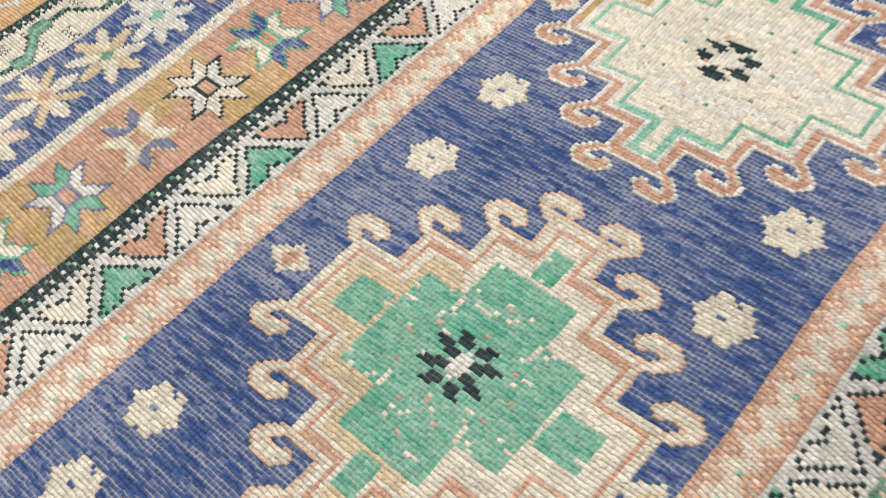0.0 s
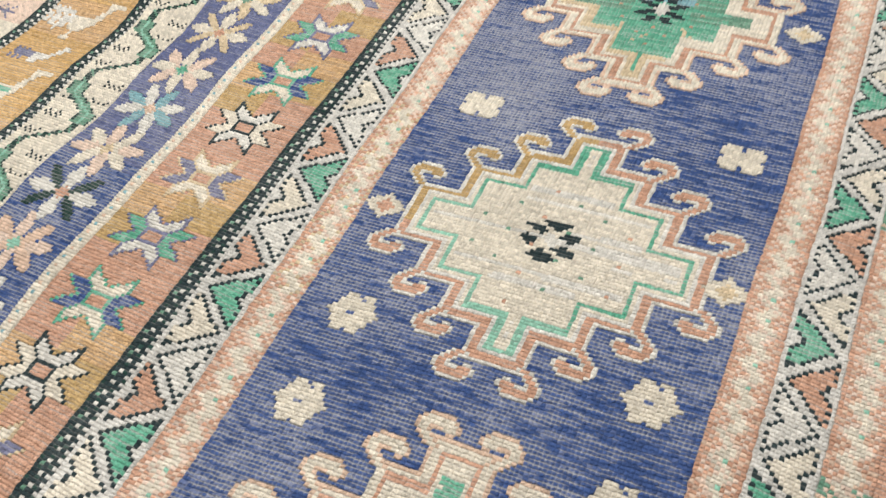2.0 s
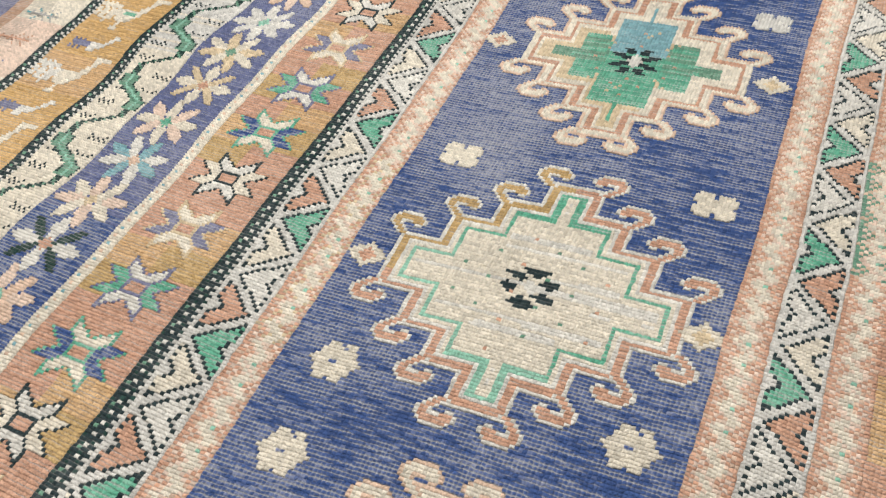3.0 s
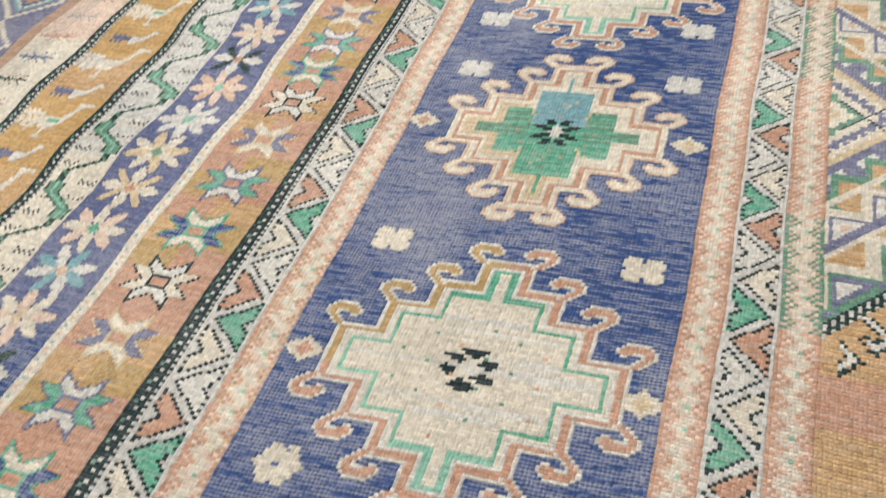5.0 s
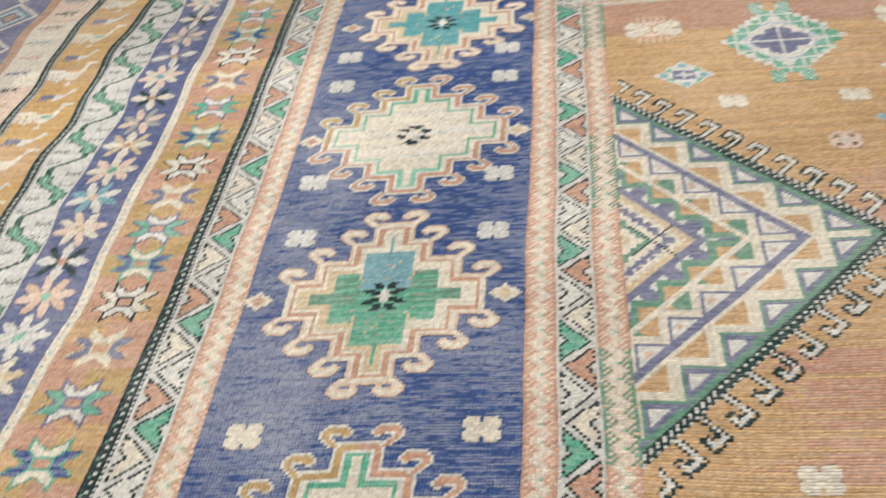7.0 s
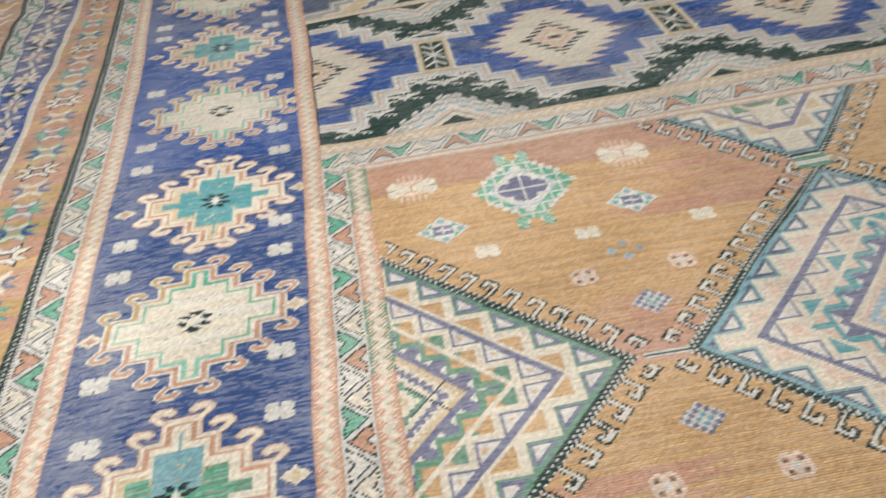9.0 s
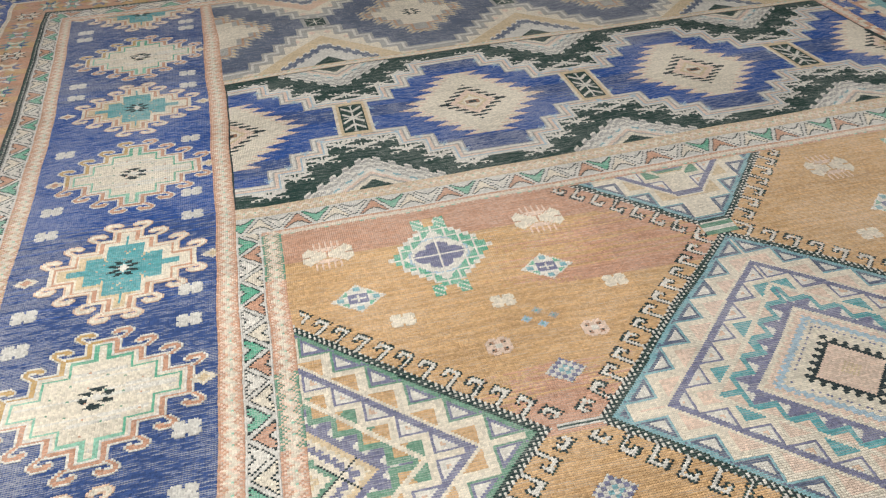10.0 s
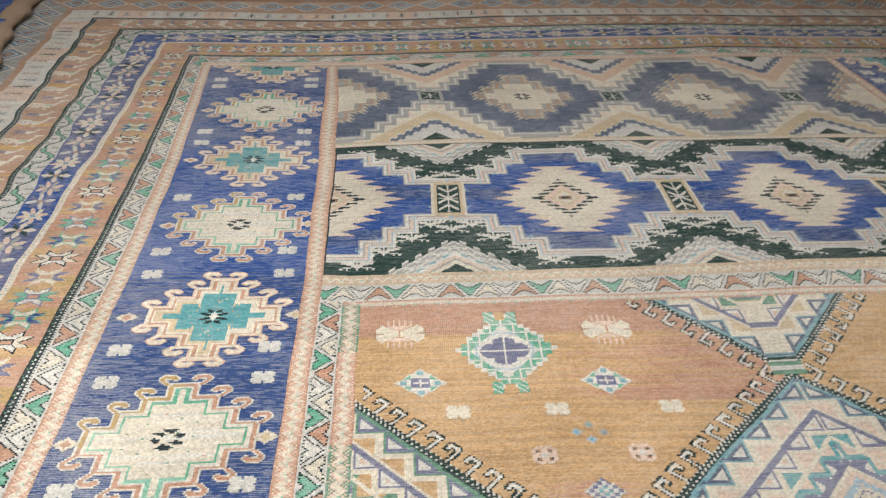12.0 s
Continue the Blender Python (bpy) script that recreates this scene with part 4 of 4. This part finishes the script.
# dark dyes have worn lower than the undyed wool
PILE = np.zeros(len(YARNS))
PILE[[CREAM, WHITE, PINK, ASH, SAND, BLUSH]] = 0.0008
PILE[[BLUE, FADED_BLUE, BLACK, BOTTLE_GREEN, SLATE_BLUE]] = -0.0008
lift = lift + PILE[full_C].ravel()
# ribs of the worn tan ground
ribbed = np.isin(full_C, (TAN, SALMON, GOLD, CLAY)) & (np.arange(HH)[:, None] % 2 == 0)
lift = lift - 0.0009 * ribbed.ravel()


def knot_mesh(name, corners, colours, beads=None):
    """Quads of the knot grid as one mesh; corners holds four grid points a quad. Where beads is set a knot
    is a small cushion of four quads, low at its rim and high in its middle."""
    if beads is None:
        beads = np.zeros(len(corners), bool)
    flat, cush = corners[~beads], corners[beads]
    used, index = np.unique(flat, return_inverse=True)
    sunk = XYZ[used] - np.array([0, 0, BEAD - 0.0004], np.float32)
    pts, loops, uvs = [sunk], [index.reshape(-1, 4)], [GRID[flat.ravel()]]
    count = len(used)
    if len(cush):
        w = WW + 1
        a, b, c, d = cush.T
        r, q = a // w, a % w
        # points of a grid twice as fine: key by doubled row and column
        W2 = 2 * w
        keys = [(2 * r + y) * W2 + 2 * q + x for y in (0, 1, 2) for x in (0, 1, 2)]
        k = np.stack(keys, 1)
        fine_used, fi = np.unique(k, return_inverse=True)
        fi = fi.reshape(-1, 9)
        fr, fc = fine_used // W2, fine_used % W2
        r0, c0 = fr // 2, fc // 2
        r1, c1 = (fr + 1) // 2, (fc + 1) // 2
        p = (XYZ[r0 * w + c0] + XYZ[r1 * w + c1]) / 2
        g = (GRID[r0 * w + c0] + GRID[r1 * w + c1]) / 2
        odd_r, odd_c = fr % 2 == 1, fc % 2 == 1
        low = np.where(odd_r & odd_c, 0.0, np.where(odd_r, -0.7, np.where(odd_c, -0.9, -1.0))) * BEAD
        mid = odd_r & odd_c
        low[mid] += lift[(r0 * WW + np.minimum(c0, WW - 1))[mid]]
        p = p.copy()
        p[:, 2] += low + 0.0004
        pts.append(p)
        four = np.concatenate([fi[:, t] for t in ((0, 1, 4, 3), (1, 2, 5, 4), (4, 5, 8, 7), (3, 4, 7, 6))])
        loops.append(four + count)
        uvs.append(g[four.ravel()])
    colours = np.concatenate([colours[~beads], np.tile(colours[beads], 4)])
    pts, loops, uvs = np.concatenate(pts), np.concatenate(loops), np.concatenate(uvs)
    me = bpy.data.meshes.new(name)
    n = len(loops)
    me.vertices.add(len(pts))
    me.vertices.foreach_set("co", pts.astype(np.float32).ravel())
    me.loops.add(4 * n)
    me.loops.foreach_set("vertex_index", loops.ravel().astype(np.int32))
    me.polygons.add(n)
    me.polygons.foreach_set("loop_start", np.arange(0, 4 * n, 4, dtype=np.int32))
    yarns, slot = np.unique(colours, return_inverse=True)
    for k in yarns:
        me.materials.append(WOOL[k])
    me.polygons.foreach_set("material_index", slot.ravel().astype(np.int32))
    me.polygons.foreach_set("use_smooth", np.ones(n, dtype=bool))
    uv = me.uv_layers.new(name="knots")
    uv.data.foreach_set("uv", uvs.astype(np.float32).ravel())
    me.update(calc_edges=True)
    return me


def split_pieces(ids):
    """Give each connected piece of a ground its own part; crumbs stay with the first piece."""
    h, w = ids.shape
    change = np.ones((h, w), bool)
    change[:, 1:] = ids[:, 1:] != ids[:, :-1]
    run = np.cumsum(change.ravel()).reshape(h, w) - 1
    n = run[-1, -1] + 1
    a, b = run[1:][ids[1:] == ids[:-1]], run[:-1][ids[1:] == ids[:-1]]
    pairs = np.unique(np.stack([a, b], 1), axis=0)
    root = np.arange(n)
    while True:
        before = root.copy()
        np.minimum.at(root, pairs[:, 0], root[pairs[:, 1]])
        np.minimum.at(root, pairs[:, 1], root[pairs[:, 0]])
        root = root[root]
        if (before == root).all():
            break
    lab = root[run].ravel()
    order = np.argsort(lab, kind="stable")
    cuts = np.flatnonzero(np.r_[True, lab[order][1:] != lab[order][:-1]])
    groups = sorted((order[a:b] for a, b in zip(cuts, np.r_[cuts[1:], len(order)])), key=lambda g: g[0])
    flat, goal = ids.ravel(), {}
    for g in groups:
        first = int(g[0])
        crumb = len(g) < 26 and first % w > 0 and flat[first - 1] >= 0 and flat[first] >= 0
        goal[int(lab[first])] = goal[int(lab[first - 1])] if crumb else int(lab[first])
    size, own = {}, {}
    for g in groups:
        size[goal[int(lab[g[0]])]] = size.get(goal[int(lab[g[0]])], 0) + len(g)
        own.setdefault(int(lab[g[0]]), int(flat[g[0]]))
    seen, final = set(), {}
    for k in sorted(size, key=lambda k: -size[k]):
        pid = own[k]
        final[k] = pid if pid < 0 or pid not in seen else part_id(*PARTS[pid])
        seen.add(pid)
    out = flat.copy()
    for g in groups:
        out[g] = final[goal[int(lab[g[0]])]]
    return out.reshape(h, w)


cu, cv = (np.arange(WW) + I0 + 0.5) * 0.005, (np.arange(HH) + JB + 0.5) * 0.005
uu, vv = np.meshgrid(cu, cv)
fine = (vv > -1.0) & (uu < np.interp(vv, (-1, -0.2, 0, 0.77, 1.5, 3.3, 4.35), (0.6, 0.85, 1.5, 2.1, 2.5, 3.15, 3.6))) & (uu > np.interp(vv, (-1, -0.55, 0.8, 1.2), (-0.4, -0.9, -1.3, -1.3)))
# whole blocks of four by four knots are either fine or coarse
HB, WB = HH // 4 * 4, WW // 4 * 4
block = fine[:HB, :WB].reshape(HB // 4, 4, WB // 4, 4).any((1, 3))
fine[:HB, :WB] = np.repeat(np.repeat(block, 4, 0), 4, 1)
full_P[:HB, :WB][~fine[:HB, :WB]] = -1
# knots near the path are modelled as cushions
close = fine & (vv < 1.15) & (uu < 1.25) & (uu > -0.95)

near_ids = np.unique(full_P[close & (full_P >= 0)])
for pid in near_ids:
    mine = full_P == pid
    if (close[mine]).all():
        continue
    if PARTS[pid][2] >= 0:
        close[mine] = True
    else:
        full_P[mine & ~close] = part_id(*PARTS[pid])
full_P = split_pieces(full_P)
flat_ids, flat_near = full_P.ravel() + 1, close.ravel().astype(float)
share = np.bincount(flat_ids, flat_near) / np.maximum(np.bincount(flat_ids), 1)
close = fine & (share[full_P + 1] > 0.5)


def corner_ids(r, c, n):
    w = WW + 1
    return np.stack([r * w + c, r * w + c + n, (r + n) * w + c + n, (r + n) * w + c], 1)


rug = tagged(new("rug"), "large worn wool rug, blue, tan and cream, flat on floor", "rug")
r, c = np.nonzero(full_P >= 0)
order = np.argsort(full_P[r, c], kind="stable")
r, c = r[order], c[order]
ids = full_P[r, c]
starts = np.flatnonzero(np.r_[True, ids[1:] != ids[:-1]])
ends = np.r_[starts[1:], len(ids)]
BUILT = {}
pieces = [(int(ids[a]), a, b) for a, b in zip(starts, ends)]
pieces.sort(key=lambda p: PARTS[p[0]][2] >= 0)
for pid, a, b in pieces:
    name, label, parent = PARTS[pid]
    ob = new(name, knot_mesh(name, corner_ids(r[a:b], c[a:b], 1), full_C[r[a:b], c[a:b]], close[r[a:b], c[a:b]]))
    ob.parent = BUILT.get(parent, rug)
    if label:
        ob["label"] = label
    BUILT[pid] = ob
rb, cb = np.nonzero(~block)
rb, cb = rb * 4, cb * 4
rest = new("outer_ground", knot_mesh("outer_ground", corner_ids(rb, cb, 4), full_C[np.minimum(rb + 2, HH - 1), cb + 2]))
rest.parent = rug
tagged(rest, "remaining patterned pile of the rug", kind="stuff")

# woven back of the rug
BACK = plain("rug_back", (0.42, 0.36, 0.28), 0.95, 300)
n = 20
rs, cs = np.arange(0, HH, n), np.arange(0, WW, n)
edge_r, edge_c = np.r_[rs, HH], np.r_[cs, WW]
er, ec = np.meshgrid(edge_r, edge_c, indexing="ij")
top_pts = XYZ[(er * (WW + 1) + ec).ravel()] - np.array([0, 0, 0.004], np.float32)
nr, nc = len(edge_r), len(edge_c)
bm = bmesh.new()
vs = [bm.verts.new(p) for p in top_pts]
for a in range(nr - 1):
    for b in range(nc - 1):
        bm.faces.new((vs[a * nc + b], vs[a * nc + b + 1], vs[(a + 1) * nc + b + 1], vs[(a + 1) * nc + b]))
bmesh.ops.solidify(bm, geom=bm.faces[:], thickness=0.006)
me = bpy.data.meshes.new("foundation")
bm.to_mesh(me)
bm.free()
me.materials.append(BACK)
back = new("foundation", me)
back.parent = rug
back["label"] = "woven back of the rug"

# ---- the edge of a second rug, turned up over the corner ----
OVER_A, OVER_B = Vector((-0.785, 1.75, 0)), Vector((-0.992, 2.95, 0))
BINDING = plain("binding_wool", linear(142, 118, 96), 0.95, 90, 0.003)
second = tagged(new("folded_rug"), "dark blue rug with a thick tan bound edge", "rug")


def roll_edge():
    """A thick overcast edge, ridged along its length."""
    bm = bmesh.new()
    rings, sides = 420, 14
    along = OVER_B - OVER_A
    side = Vector((along.y, -along.x, 0)).normalized()
    last = None
    for k in range(rings + 1):
        f = k / rings
        mid = OVER_A + along * f + side * (0.012 * math.sin(f * 9) + 0.006 * math.sin(f * 31))
        rad = 0.021 + 0.002 * math.sin(f * 31) + 0.0012 * abs(math.sin(f * 210))
        ring = []
        for n in range(sides):
            a = 2 * math.pi * n / sides
            wob = 1 + 0.07 * math.sin(3 * a + f * 60) + 0.04 * math.sin(5 * a - f * 130)
            ring.append(bm.verts.new(mid + side * (rad * 1.7 * wob * math.cos(a)) + Vector((0, 0, rad + rad * wob * math.sin(a)))))
        if last:
            for n in range(sides):
                bm.faces.new((last[n], last[(n + 1) % sides], ring[(n + 1) % sides], ring[n])).smooth = True
        else:
            bm.faces.new(ring[::-1])
        last = ring
    bm.faces.new(last)
    bmesh.ops.recalc_face_normals(bm, faces=bm.faces[:])
    me = bpy.data.meshes.new("bound_edge")
    bm.to_mesh(me)
    bm.free()
    me.materials.append(BINDING)
    ob = new("bound_edge", me)
    ob.parent = second
    ob["label"] = "thick tan bound edge"


def second_pile():
    """Dark blue pile that slopes away behind the bound edge."""
    nu, nv = 120, 340
    along = (OVER_B - OVER_A).normalized()
    side = Vector((-along.y, along.x, 0))
    a, b = np.meshgrid(np.arange(nu + 1), np.arange(nv + 1))
    h = 0.034 + 0.03 * np.clip(a / 40, 0, 1) + 0.006 * np.sin(a / 9 + b / 23) + 0.004 * np.sin(b / 11)
    pts = np.array(OVER_A) + (a[..., None] + 1) * KNOT * 1.2 * np.array(side) + b[..., None] * KNOT * 1.15 * np.array(along)
    pts[..., 2] = h
    i, j = np.meshgrid(np.arange(nu), np.arange(nv))
    col = np.full(i.shape, BLUE)
    col[(i > 14) & (i < 26)] = BOTTLE_GREEN
    d = abs((i - 20)) + abs(j % 18 - 9)
    col[(d < 8) & (i > 12) & (i < 28)] = SLATE_BLUE
    col[d < 4] = SAND
    d = abs(i - 70) * 0.8 + abs(j % 90 - 45)
    for lim, c in ((40, SLATE_BLUE), (34, BLACK), (27, SALMON), (20, BLUE), (10, SAND)):
        col[d + 3 * (i % 6 < 3) < lim] = c
    w = nu + 1
    q = np.stack([j * w + i, j * w + i + 1, (j + 1) * w + i + 1, (j + 1) * w + i], -1).reshape(-1, 4)
    me = bpy.data.meshes.new("pile")
    me.from_pydata(pts.reshape(-1, 3).tolist(), [], q.tolist())
    yarns, slot = np.unique(col.ravel(), return_inverse=True)
    for k in yarns:
        me.materials.append(WOOL[k])
    me.polygons.foreach_set("material_index", slot.ravel().astype(np.int32))
    me.polygons.foreach_set("use_smooth", np.ones(len(q), dtype=bool))
    uv = me.uv_layers.new(name="knots")
    grid = np.stack([a.ravel(), b.ravel()], 1).astype(np.float32)
    uv.data.foreach_set("uv", grid[q.ravel()].ravel())
    me.update()
    ob = new("pile", me)
    ob.parent = second
    ob["label"] = "dark blue patterned wool pile"


roll_edge()
second_pile()
